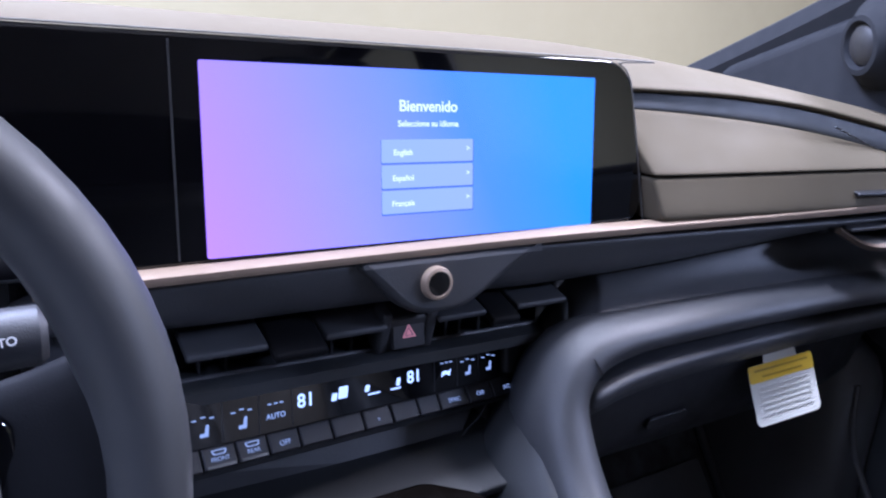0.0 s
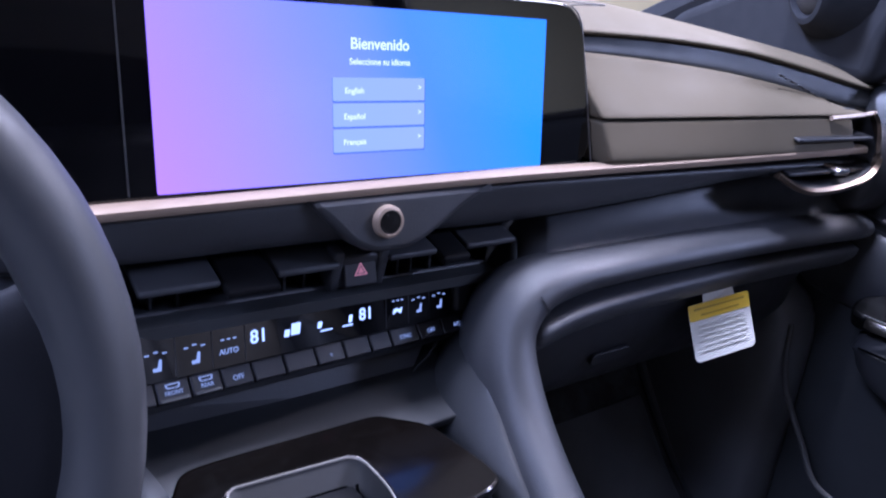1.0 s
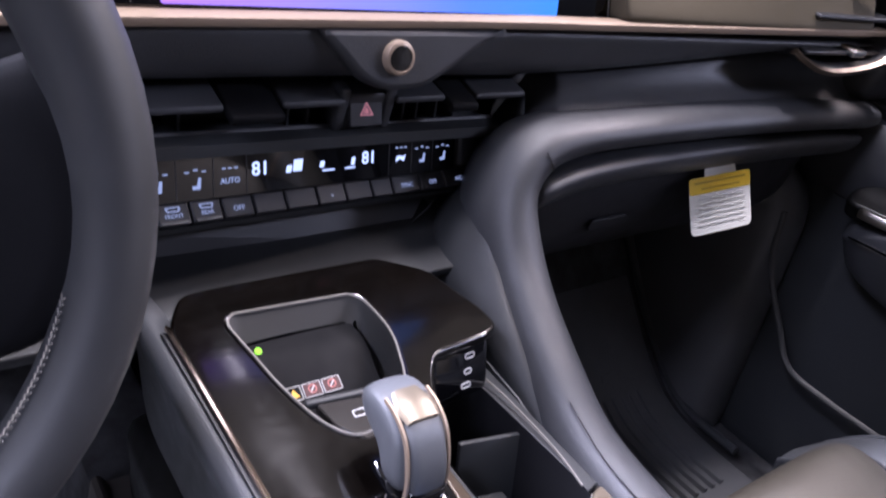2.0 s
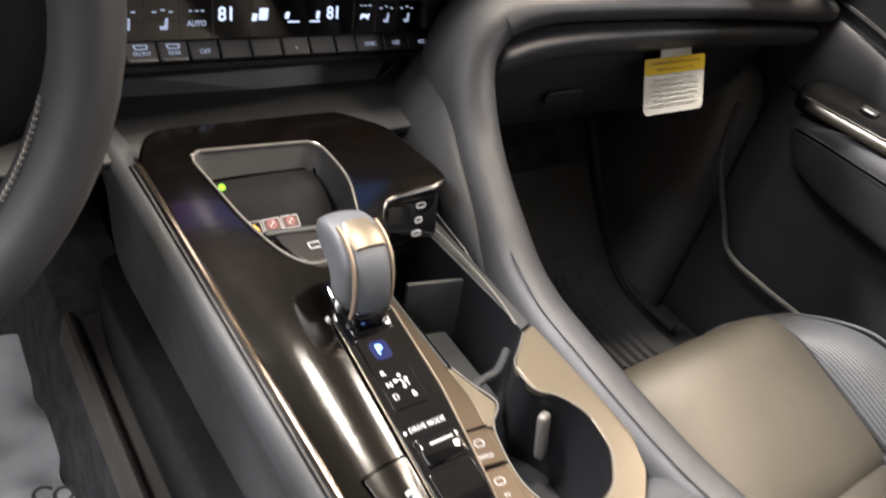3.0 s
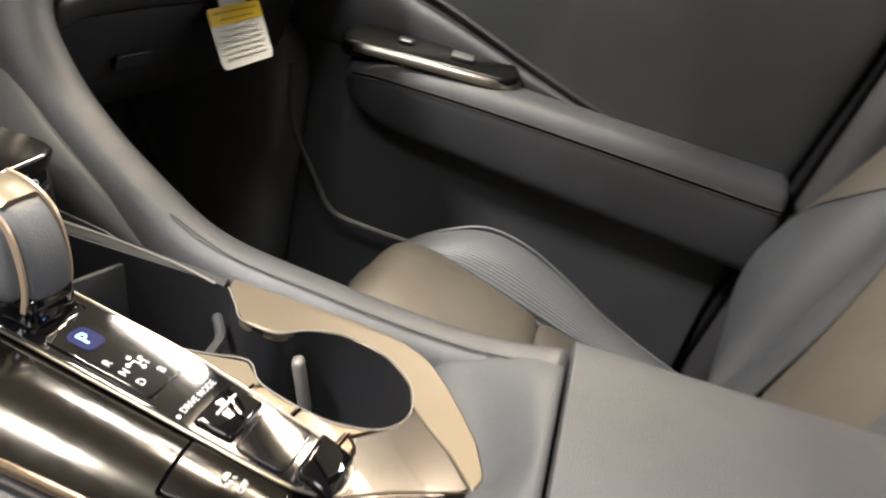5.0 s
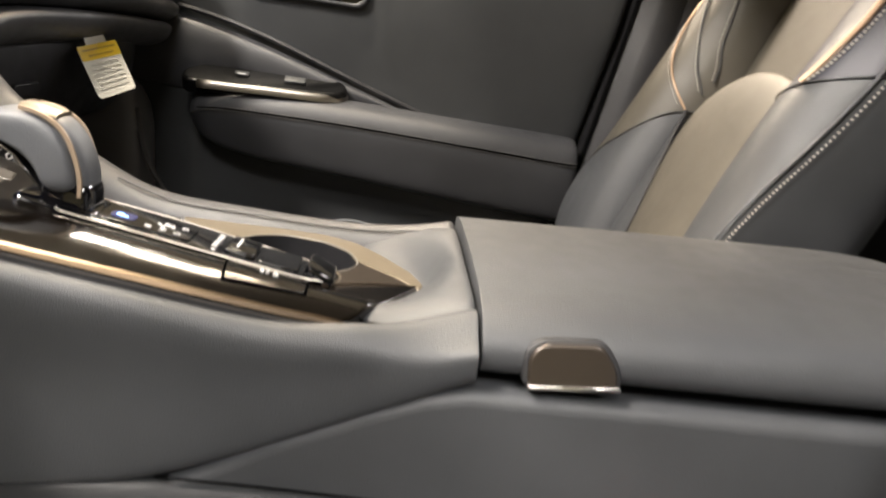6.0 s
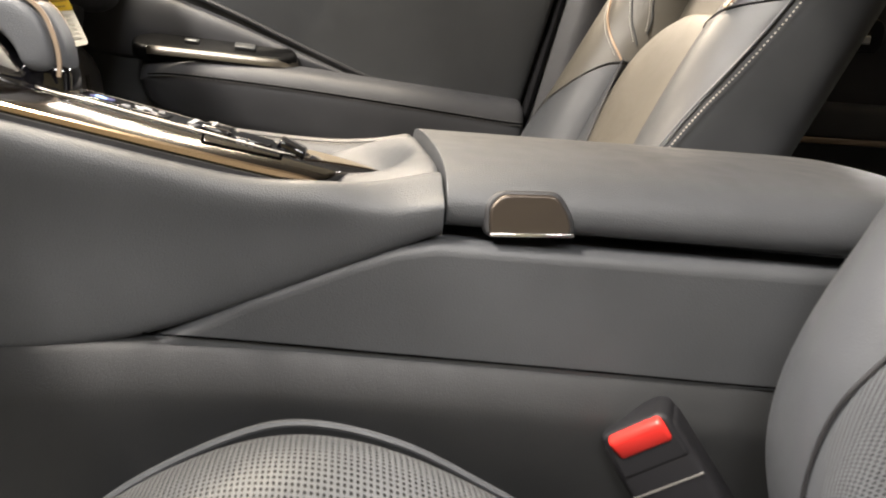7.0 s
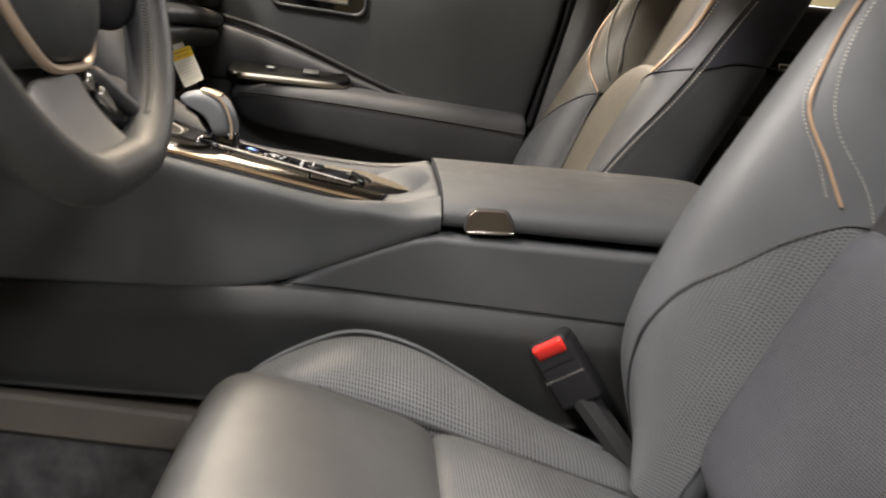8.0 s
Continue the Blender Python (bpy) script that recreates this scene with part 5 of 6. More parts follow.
for y, lo in ((0.70, 0.350), (0.55, 0.351), (0.42, 0.354), (0.335, 0.3640), (0.20, 0.3550), (0.0, 0.3410), (-0.20, 0.3290)):
    rings.append([(-0.10, y, lo), (-0.142, y, lo), (-0.1475, y, lo - 0.004), (-0.1585, y, lo - 0.026), (-0.1580, y, lo - 0.034), (-0.1540, y, hem(y) + 0.004), (-0.1550, y, hem(y) + 0.001), (-0.159, y, hem(y) - 0.001), (-0.10, y, hem(y) - 0.001)])
part("side_skirt", loft(rings), SHADED_PLASTIC, con, sub=2)
part("skirt_seam", tube([(-0.1472, y, z) for y, z in ((0.335, 0.3635), (0.27, 0.3597), (0.20, 0.3545), (0.10, 0.3475), (0.0, 0.3400), (-0.10, 0.3335))], 0.0006, 6), GAP, con)
part("carpet_rail", loft([[(-0.10, y, rail(y) - 0.010), (-0.165, y, rail(y) - 0.010), (-0.169, y, rail(y) - 0.002), (-0.173, y, rail(y)), (-0.177, y, rail(y) - 0.003), (-0.182, y, rail(y) - 0.034), (-0.178, y, rail(y) - 0.037), (-0.10, y, rail(y) - 0.035)] for y in (0.70, 0.6, 0.4, 0.1, -0.2)]), TAUPE, con, "taupe trim rail")
part("carpet_side", loft([[(-0.10, y, rail(y) - 0.03), (-0.174, y, rail(y) - 0.03), (-0.190, y, 0.05), (-0.24, y, 0.0), (-0.10, y, 0.0)] for y in (0.95, 0.5, 0.0, -0.4)]), CARPET, con)

# arm rest lid
lid = thing("armrest_lid", "dark leather armrest lid of the console, closed", "armrest")
rings = []
for y, k in ((0.1785, 0.998), (0.1780, 1.0), (0.1765, 1.0), (0.170, 1.0), (0.10, 1.0), (0.0, 1.0), (-0.08, 1.0), (-0.115, 0.97), (-0.135, 0.86), (-0.140, 0.70)):
    z0, zt = 0.4235 + (0.176 - y) * -0.035, 0.4605 + (0.176 - y) * -0.012
    hw = 0.118 * k
    c = -0.022
    rings.append([(c - hw + 0.010, y, z0), (c - hw - 0.0005, y, z0 + 0.004), (c - hw - 0.002, y, z0 + 0.016), (c - hw + 0.004, y, zt - 0.012), (c - hw + 0.020, y, zt - 0.002), (c - 0.04, y, zt + 0.002), (c + 0.04, y, zt + 0.002), (c + hw - 0.020, y, zt - 0.001), (c + hw - 0.004, y, zt - 0.012), (c + hw, y, z0 + 0.012), (c + hw - 0.006, y, z0)])
part("lid_pad", loft(rings), CONSOLE, lid, sub=2)
lm = basis((-0.1425, 0.1325, 0.4335), (0, -1, 0.03), (0.20, 0, 1))
part("latch_surround", plate([soften([(-0.0250, -0.010), (0.0262, -0.010), (0.0245, 0.002), (0.0165, 0.0150), (-0.0175, 0.0150), (-0.0250, 0.008)], 0.006)], 0.010, 0.002, lm @ pose(0, 0, 0.0005)), HARD, lid)
part("latch", plate([soften([(-0.0225, -0.0100), (0.0235, -0.0100), (0.0222, 0.001), (0.0146, 0.0130), (-0.0155, 0.0130), (-0.0225, 0.006)], 0.005)], 0.010, 0.0016, lm @ pose(0, 0, 0.0022)), LATCHMETAL, lid, "satin bronze latch")
la = lid.children[-1]
part("latch_lip", block(0.047, 0.0022, 0.003, 0.0007, lm @ pose(0.0008, -0.0090, 0.0020)), CHROME, la)

# gear lever
lev = thing("gear_lever", "short grey leather gear lever with bronze lines", "gear lever")
LX = -0.0825
SIDE = [(0.3890, 0.4900), (0.3885, 0.5000), (0.3915, 0.5130), (0.3970, 0.5235), (0.4065, 0.5305), (0.4175, 0.5335), (0.4300, 0.5325), (0.4390, 0.5275), (0.4365, 0.5210), (0.4240, 0.5165), (0.4130, 0.5090), (0.4065, 0.4990), (0.4050, 0.4900)]


def lever_ring(x, k):
    """The lever's side outline at x, drawn in about its middle."""
    return [(LX + x, 0.408 + (y - 0.408) * k, max(0.4895, 0.511 + (z - 0.511) * k)) for y, z in SIDE]


part("grip", loft([lever_ring(x, k) for x, k in ((-0.0168, 0.40), (-0.0163, 0.70), (-0.0148, 0.88), (-0.0118, 0.97), (0.0, 1.0), (0.0118, 0.97), (0.0148, 0.88), (0.0163, 0.70), (0.0168, 0.40))]), LEATHER_FINE, lev, sub=2)
# raised tongue on the driver's face and the plate over it
BACK = ((0.3840, 0.4895), (0.3832, 0.5000), (0.3862, 0.5130), (0.3922, 0.5237), (0.3985, 0.5290), (0.4035, 0.5307))
tongue = []
for (y, z), (oy, oz) in zip(BACK, ((1, 0), (1, 0), (0.95, -0.3), (0.75, -0.65), (0.4, -0.9), (0.2, -1))):
    tongue.append([(LX + x, y + oy * c, z + oz * c) for x, c in ((-0.0112, 0.016), (-0.0112, 0.004), (-0.0100, 0.0008), (-0.005, 0.0), (0.005, 0.0), (0.0100, 0.0008), (0.0112, 0.004), (0.0112, 0.016))])
part("tongue", loft(tongue), LEATHER_FINE, lev, sub=2)
part("crown_plate", loft([[(LX - w, y, z - 0.0008), (LX - w * 0.7, y, z + 0.0009), (LX + w * 0.7, y, z + 0.0009), (LX + w, y, z - 0.0008), (LX, y, z - 0.004)] for y, z, w in ((0.3990, 0.5300, 0.0100), (0.405, 0.5318, 0.0112), (0.410, 0.5335, 0.0108), (0.418, 0.5345, 0.0080))]), CHAMPAGNE, lev)
for s in (-1, 1):
    part("bronze_line", sweep(smooth_path([(LX + s * 0.0124, y, z) for y, z in ((0.3880, 0.4895), (0.3876, 0.500), (0.3904, 0.5130), (0.3958, 0.5240), (0.4056, 0.5310), (0.4160, 0.5335))], 6), [(-0.0009, -0.001), (0.0009, -0.001), (0.0007, 0.0010), (-0.0007, 0.0010)], (1, 0, 0)), BRONZE, lev)
part("front_cap", loft([[(LX - w, y, z), (LX - w * 0.6, y + 0.0022, z - 0.0022), (LX + w * 0.6, y + 0.0022, z - 0.0022), (LX + w, y, z), (LX, y - 0.010, z + 0.008)] for y, z, w in ((0.408, 0.492, 0.010), (0.420, 0.509, 0.011), (0.432, 0.5175, 0.010))]), GLOSS, lev)
part("base_stem", block(0.026, 0.026, 0.030, 0.006, pose(LX, 0.396, 0.482)), GLOSS, lev)
part("base_boot", block(0.032, 0.044, 0.012, 0.005, topm(LX + 0.002, 0.402, -0.0025)), GLOSS, lev)


# ---- front seats ----
def seat(cx, dy, back, label):
    """A front seat about cx, its cushion moved forward by dy and its centre pads set back."""
    st = thing("front_seat", label, "car seat", "front seats")
    X = lambda v: cx + v
    zc = lambda y: 0.344 - (0.345 + dy - y) * 0.33 if y < 0.345 + dy else 0.344          # cushion falls towards the back

    def ridge(y):
        """Height of the cushion bolster's crest."""
        return float(np.interp(y - dy, (-0.05, 0.04, 0.10, 0.15, 0.20, 0.25, 0.295, 0.33, 0.36, 0.392), (0.205, 0.240, 0.268, 0.298, 0.324, 0.335, 0.325, 0.307, 0.285, 0.245)))

    # centre of the cushion, two pads with a seam between
    for k, (ys, drops) in enumerate((((0.405, 0.398, 0.378, 0.345, 0.29, 0.24, 0.204, 0.190), (0.10, 0.060, 0.016, 0.001, 0.0, 0.0, 0.001, 0.016)), ((0.205, 0.191, 0.15, 0.10, 0.04, -0.02), (0.016, 0.001, 0.0, 0.0, 0.0, 0.004)))):
        rings = []
        for y, drop in zip(ys, drops):
            y += dy - back
            row = []
            for j, v in enumerate((-0.132, -0.128, -0.10, -0.05, 0.0, 0.05, 0.10, 0.128, 0.132)):
                row.append((X(v), y, zc(y) - drop - (0.020 if j in (0, 8) else 0.006 if j in (1, 7) else 0) + 0.005 * (1 - (v / 0.13) ** 2)))
            row += [(X(0.13), y, zc(y) - 0.14), (X(-0.13), y, zc(y) - 0.14)]
            rings.append(row)
        # Passenger pads get the warm-lit leathers; driver's front pad a darker one.
        part("cushion_pad", loft(rings, uv=(0.030, 0.034)), (PERF if cx < 0 else WARMLIT_PERF) if k else WARMLIT_LEATHER if cx > 0 else CONSOLE, st, sub=2)
    # side bolsters of the cushion
    for s in (-1, 1):
        rings = []
        for y, wd in ((0.396, 0.046), (0.388, 0.058), (0.36, 0.072), (0.33, 0.080), (0.29, 0.085), (0.25, 0.088), (0.20, 0.088), (0.15, 0.088), (0.09, 0.086), (0.03, 0.084), (-0.04, 0.080)):
            y += dy
            z, r = zc(y), ridge(y)
            rings.append([(X(s * 0.126), y, z - 0.08), (X(s * 0.1315), y, min(z - 0.013, r - 0.002)), (X(s * (0.134 + wd * 0.28)), y, r * 0.6 + min(z, r) * 0.4 + 0.002), (X(s * (0.134 + wd * 0.60)), y, r + 0.003), (X(s * (0.134 + wd * 0.86)), y, r - 0.002), (X(s * (0.134 + wd)), y, r - 0.022), (X(s * (0.134 + wd)), y, r - 0.07), (X(s * (0.115 + wd)), y, r - 0.15)])
        part("cushion_bolster", loft(rings, uv=(0.024, 0.040)), PERF, st, sub=2)
        part("crease_seam", tube([(X(s * 0.1322), y + dy, min(zc(y + dy) - 0.0115, ridge(y + dy) - 0.001)) for y in (0.335, 0.31, 0.27, 0.22, 0.17, 0.12, 0.06, 0.0)], 0.0016, 6), HARD, st)
        part("bolster_piping", tube([(X(s * (0.134 + wd * 0.90)), y + dy, ridge(y + dy) - 0.0045) for y, wd in ((0.375, 0.066), (0.34, 0.078), (0.29, 0.085), (0.25, 0.088), (0.20, 0.088), (0.15, 0.088), (0.09, 0.086), (0.03, 0.084), (-0.03, 0.081))], 0.0020, 6), LEATHER_FINE, st)
    part("cushion_front", loft([[(X(v), 0.392 + dy - back - abs(v) * 0.06, 0.29), (X(v), 0.388 + dy - back - abs(v) * 0.06, 0.22), (X(v), 0.36 + dy - back, 0.15), (X(v), 0.30 + dy, 0.15), (X(v), 0.30 + dy, 0.29)] for v in (-0.19, -0.1, 0, 0.1, 0.19)]), LEATHER_FINE, st, sub=1)
    part("seat_base", block(0.40, 0.40, 0.12, 0.03, pose(cx, 0.13, 0.12, 8)), HARD, st)
    for s in (-1, 1):
        part("seat_rail", block(0.035, 0.52, 0.05, 0.006, pose(cx + s * 0.17, 0.12, 0.05)), HARD, st)
        part("flank_cover", plate([soften([(-0.24, 0.0), (0.22, 0.0), (0.24, 0.05), (0.12, 0.07), (-0.20, 0.06)], 0.02)], 0.016, 0.005, basis((cx + s * 0.208, 0.10, 0.11), (0, s, 0), (0, 0, 1))), HARD, st)
    # backrest, leaning back
    lean = 0.43

    def bk(v, h, d=0.0):
        """v across, h up the back from its foot, d forward of it."""
        return (X(v), 0.012 - h * math.sin(lean) + d * math.cos(lean), 0.275 + h * math.cos(lean) + d * math.sin(lean))

    outer = lambda h: float(np.interp(h, (-0.06, -0.02, 0.0, 0.03, 0.06, 0.10, 0.15, 0.19, 0.24, 0.31, 0.36, 0.44, 0.52, 0.60, 0.64), (-0.105, -0.060, -0.036, -0.008, 0.013, 0.025, 0.025, 0.018, 0.008, -0.012, -0.019, -0.029, -0.042, -0.060, -0.08)))
    front = lambda h: float(np.interp(h, (-0.06, 0.0, 0.03, 0.06, 0.10, 0.20, 0.30, 0.40, 0.48, 0.56, 0.64), (-0.085, -0.024, 0.002, 0.022, 0.040, 0.052, 0.048, 0.042, 0.028, 0.002, -0.05)))
    far = cx > 0
    PD = -0.020 if far else -0.058
    arc = lambda v: float(np.interp(v, (-0.12, -0.06, 0.0, 0.05, 0.08, 0.10, 0.12), (0.342, 0.361, 0.363, 0.352, 0.337, 0.321, 0.298))) if far else 0.268
    for low_ in (True, False):
        half = 0.116 if low_ else 0.112
        rings = []
        for i, t in enumerate((0.0, 0.14, 0.29, 0.43, 0.57, 0.71, 0.86, 0.95, 1.0)):
            k = (-0.006, -0.001, 0.001, 0.002, 0.002, 0.002, 0.001, -0.003, -0.012)[i]
            k += PD + (0.0 if far and low_ else 0.010 if low_ else -0.030 if far else -0.004) * (i not in (0, 8))
            row = []
            for v, d in ((-half, -0.11), (-half - 0.004, -0.010 + k), (-half * 0.92, k), (-half * 0.5, k + 0.003), (0.0, k + 0.004), (half * 0.5, k + 0.003), (half * 0.92, k), (half + 0.004, -0.010 + k), (half, -0.11)):
                row.append(bk(v, t * arc(v) if low_ else 0.272 + t * 0.328, d))
            rings.append(row)
        part("back_pad_lower" if low_ else "back_pad_upper", loft(rings, uv=(0.034, 0.042)), WARMLIT_LEATHER if far else PERF_DARK if low_ else SHADE_NAVY, st, sub=2)
    for s in (-1, 1):
        swell = lambda h: 1.0 if not far else 0.55 if s > 0 else float(np.interp(h, (0.30, 0.40), (0.45, 0.0)))

        def bol(j, h):
            """Point j of the bolster's section at height h, from the inner crease round to the back."""
            f, o = front(h) * swell(h), outer(h)
            v, d = ((0.108, -0.10), (0.112, PD - 0.008), (0.125, PD * 0.4 + f * 0.2), (0.140, f * 0.55), (0.160, f * 0.92), (0.182, f), (0.204, f * 0.45 + o * 0.55), (0.2165, o), (0.2195, o - 0.014), (0.219, -0.06), (0.214, -0.111 if far else -0.118), (0.16, -0.118))[j]
            if far and s > 0:
                v += 0.35 * max(0.0, v - 0.16)
            return bk(s * v * (1.0 if h < 0.5 else 1.0 - (h - 0.5) * 0.7), h, d)
        # the seam between the two covers climbs from the crease to the outer edge
        split = [0.262 + min(max(v - 0.112, 0.0), 0.106) * 1.03 for v in (0.108, 0.112, 0.125, 0.140, 0.160, 0.182, 0.204, 0.2165, 0.22, 0.22, 0.22, 0.22)]
        if far:
            split = [float(np.interp(v, *(((0.108, 0.128, 0.148, 0.21, 0.22), (0.296, 0.270, 0.230, 0.168, 0.155)) if s > 0 else ((0.108, 0.18, 0.22), (0.300, 0.326, 0.355))))) for v in (0.108, 0.112, 0.125, 0.140, 0.160, 0.182, 0.204, 0.2165, 0.22, 0.22, 0.22, 0.22)]
            if s < 0:
                split[8:] = [0.362, 0.385, 0.405, 0.41]
        lower = [[bol(j, -0.05 + t * (split[j] + 0.05)) for j in range(12)] for t in (0.0, 0.15, 0.3, 0.45, 0.6, 0.75, 0.88, 0.975, 0.996, 0.9995)]
        upper = [[bol(j, split[j] + t * (0.63 - split[j])) for j in range(12)] for t in (0.0005, 0.004, 0.025, 0.1, 0.25, 0.4, 0.55, 0.7, 0.85, 0.94, 1.0)]
        if not far:
            part("back_bolster", loft([[bol(j, h) for j in range(12)] for h in (-0.05, -0.01, 0.03, 0.06, 0.10, 0.15, 0.20, 0.25, 0.30, 0.36, 0.42, 0.48, 0.54, 0.59, 0.615, 0.63)], uv=(0.020, 0.034)), LEATHER_FINE, st, sub=2)
        else:
            # Dark covers and warm right bolster: shade and lamp light kept in the leathers.
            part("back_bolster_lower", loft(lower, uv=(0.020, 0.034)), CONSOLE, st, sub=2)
            part("back_bolster_upper", loft(upper), SHADE_NAVY if s < 0 else WARMLIT_LEATHER, st, sub=2)
            part("cover_seam", tube([bol(j, split[j]) for j in range(1, 11)], 0.0008, 6, steps=3), HARD, st)
        # perforated inset on the lower bolster, with its seam
        def skin(v, h):
            f, o = front(h) * swell(h), outer(h)
            return float(np.interp(v, (0.112, 0.125, 0.140, 0.160, 0.182, 0.204, 0.2165), (PD - 0.008, PD * 0.4 + f * 0.2, f * 0.55, f * 0.92, f, f * 0.45 + o * 0.55, o)))
        if not far:
            lim = ((0.112, 0.262), (0.1175, 0.250), (0.125, 0.214), (0.132, 0.180), (0.140, 0.148), (0.150, 0.115), (0.158, 0.080), (0.166, 0.03), (0.172, -0.03))
            rows = [[bk(s * v, -0.04 + k / 9 * (hm + 0.04), skin(v, -0.04 + k / 9 * (hm + 0.04)) + 0.0006) for v, hm in lim] for k in range(10)]
            part("perforated_inset", loft([[(X(p[0] - cx), p[1], p[2]) for p in r] for r in rows], closed=False, uv=(0.015, 0.022)), PERF, st, sub=2)
            part("inset_seam", tube([bk(s * v, hm, skin(v, hm) + 0.0002) for v, hm in lim], 0.0012, 6), HARD, st)
        elif s > 0:
            # grey cover from the bolster on to the pad, its leather darkened for shade
            rim_ = lambda h: float(np.interp(h, (0.0, 0.12, 0.174, 0.24, 0.29), (0.040, 0.052, 0.070, 0.096, 0.113)))
            hh = np.linspace(0.0, 0.29, 10)
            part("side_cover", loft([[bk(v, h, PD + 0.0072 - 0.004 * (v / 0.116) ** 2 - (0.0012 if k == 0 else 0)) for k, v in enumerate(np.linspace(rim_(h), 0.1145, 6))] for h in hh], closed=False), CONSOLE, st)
            part("cover_seam", tube([bk(rim_(h), h, PD + 0.0068 - 0.004 * (rim_(h) / 0.116) ** 2) for h in hh], 0.0007, 6), HARD, st)
        if far and s < 0:
            edge = [bk(s * 0.2172, h, outer(h) + 0.001) for h in (0.03, 0.08, 0.13, 0.18, 0.23, 0.28, 0.34, 0.40, 0.46)]
            part("edge_seam", tube(edge, 0.0012, 6), LEATHER_FINE, st)
            stitches("edge_stitching", [bk(s * 0.2205, h, outer(h) - 0.006) for h in (0.03, 0.08, 0.13, 0.18, 0.23, 0.28, 0.34, 0.40, 0.46)], st, THREAD, 0.0032, 0.0006)
        # copper piping and pale stitching high on the bolster
        course = ((0.119, 0.264), (0.126, 0.287), (0.139, 0.317), (0.147, 0.356), (0.152, 0.40), (0.155, 0.45), (0.156, 0.50))
        if far:
            course = ((0.117, 0.287), (0.134, 0.310), (0.153, 0.337), (0.168, 0.378), (0.188, 0.42), (0.196, 0.45)) if s > 0 else ((0.176, 0.326), (0.180, 0.345), (0.182, 0.365), (0.183, 0.39), (0.184, 0.42), (0.184, 0.46))
        line = lambda dv: [bk(s * (v + dv), h, skin(v + dv, h) + 0.0016) for v, h in course]
        part("copper_piping", tube(line(0.0), 0.0016 if s > 0 or not far else 0.003, 6), PIPING, st)
        if far and s < 0:
            stitches("pale_stitching", line(0.006), st, THREAD, 0.0040, 0.0009)
        elif far:
            stitches("pale_stitching", line(0.0045), st, THREAD, 0.0030, 0.00045)
            for c_ in (((0.116, 0.312), (0.121, 0.325), (0.127, 0.340), (0.146, 0.387), (0.162, 0.425), (0.172, 0.46)), ((0.113, 0.330), (0.116, 0.350), (0.121, 0.373), (0.124, 0.40), (0.128, 0.43), (0.132, 0.46))):
                stitches("pale_stitching", [bk(v, h, skin(v, h) + 0.0008) for v, h in c_], st, THREAD, 0.0030, 0.0004)
                part("channel_seam", tube([bk(v - 0.002, h, skin(v - 0.002, h) + 0.0002) for v, h in c_], 0.0012, 6), HARD, st)
        else:
            stitches("pale_stitching", line(0.0032)[:4], st, THREAD, 0.0030, 0.00032)
            stitches("pale_stitching", line(-0.0085), st, THREAD, 0.0030, 0.00030)
    part("back_shell", loft([[bk(v, h, -0.10 - b) for v, b in ((-0.205 * k, 0.0), (-0.17 * k, 0.03), (0, 0.045), (0.17 * k, 0.03), (0.205 * k, 0.0), (0.1 * k, -0.05), (-0.1 * k, -0.05))] for h, k in ((-0.03, 0.95), (0.1, 1.0), (0.3, 1.0), (0.5, 0.97), (0.62, 0.82))]), HARD, st, sub=2)
    part("head_rest", block(0.25, 0.09, 0.17, 0.04, Matrix.Translation(bk(0, 0.74, -0.03)) @ pose(0, 0, 0, -math.degrees(lean) * 0.6), 4), LEATHER_FINE, st)
    for s in (-1, 1):
        part("head_rest_post", tube([bk(s * 0.05, 0.58, -0.03), bk(s * 0.05, 0.70, -0.03)], 0.006, 10), CHROME, st)
    return st


seat(0.335, 0.036, 0.032, "grey leather passenger seat with perforated bolsters")
seat(-0.395, 0.0, 0.014, "grey leather driver seat with copper piping on bolsters")

# ---- belt buckle ----
bu = thing("belt_buckle", "black seat belt buckle with red release button", "buckle")
bmx = basis((-0.168, 0.057, 0.3110), (-0.42, -0.80, 0.38), (0.15, 0.42, 1)) @ pose(0, 0, 0, 0, 0, 15)
part("buckle_body", block(0.046, 0.068, 0.026, 0.005, bmx @ pose(0, -0.022, -0.005), 3), KEYBLACK, bu)
part("buckle_head", plate([soften([(-0.0215, -0.014), (0.0215, -0.014), (0.0215, 0.012), (0.0165, 0.0158), (-0.0195, 0.0158)], 0.004)], 0.026, 0.003, bmx @ pose(0, 0.003, 0.0085)), KEYBLACK, bu)
part("release_button", block(0.0335, 0.0155, 0.010, 0.0030, bmx @ pose(0.0012, 0.0098, 0.0066, 18)), RED, bu, "red release button")
part("buckle_line", block(0.044, 0.0009, 0.0012, 0, bmx @ pose(0, -0.022, 0.0082)), COVERGREY, bu, smooth=False)
part("stalk", tube([bmx @ Vector((0, -0.05, -0.004)), bmx @ Vector((0.004, -0.10, -0.006)), bmx @ Vector((0.01, -0.17, -0.008))], 0.014, 8), HARD, bu)

# ---- steering wheel ----
sw_ = thing("steering_wheel", "dark leather steering wheel with stitched rim and bronze spoke trim", "steering wheel")
WT = math.degrees(0.2655)
WM = pose(-0.3703, 0.4446, 0.6573, 90 - WT, 0, 0)          # local X right, Y up the wheel, Z towards the driver
WR = 0.1575
WD = -0.012          # the hub lies a little deeper than the rim


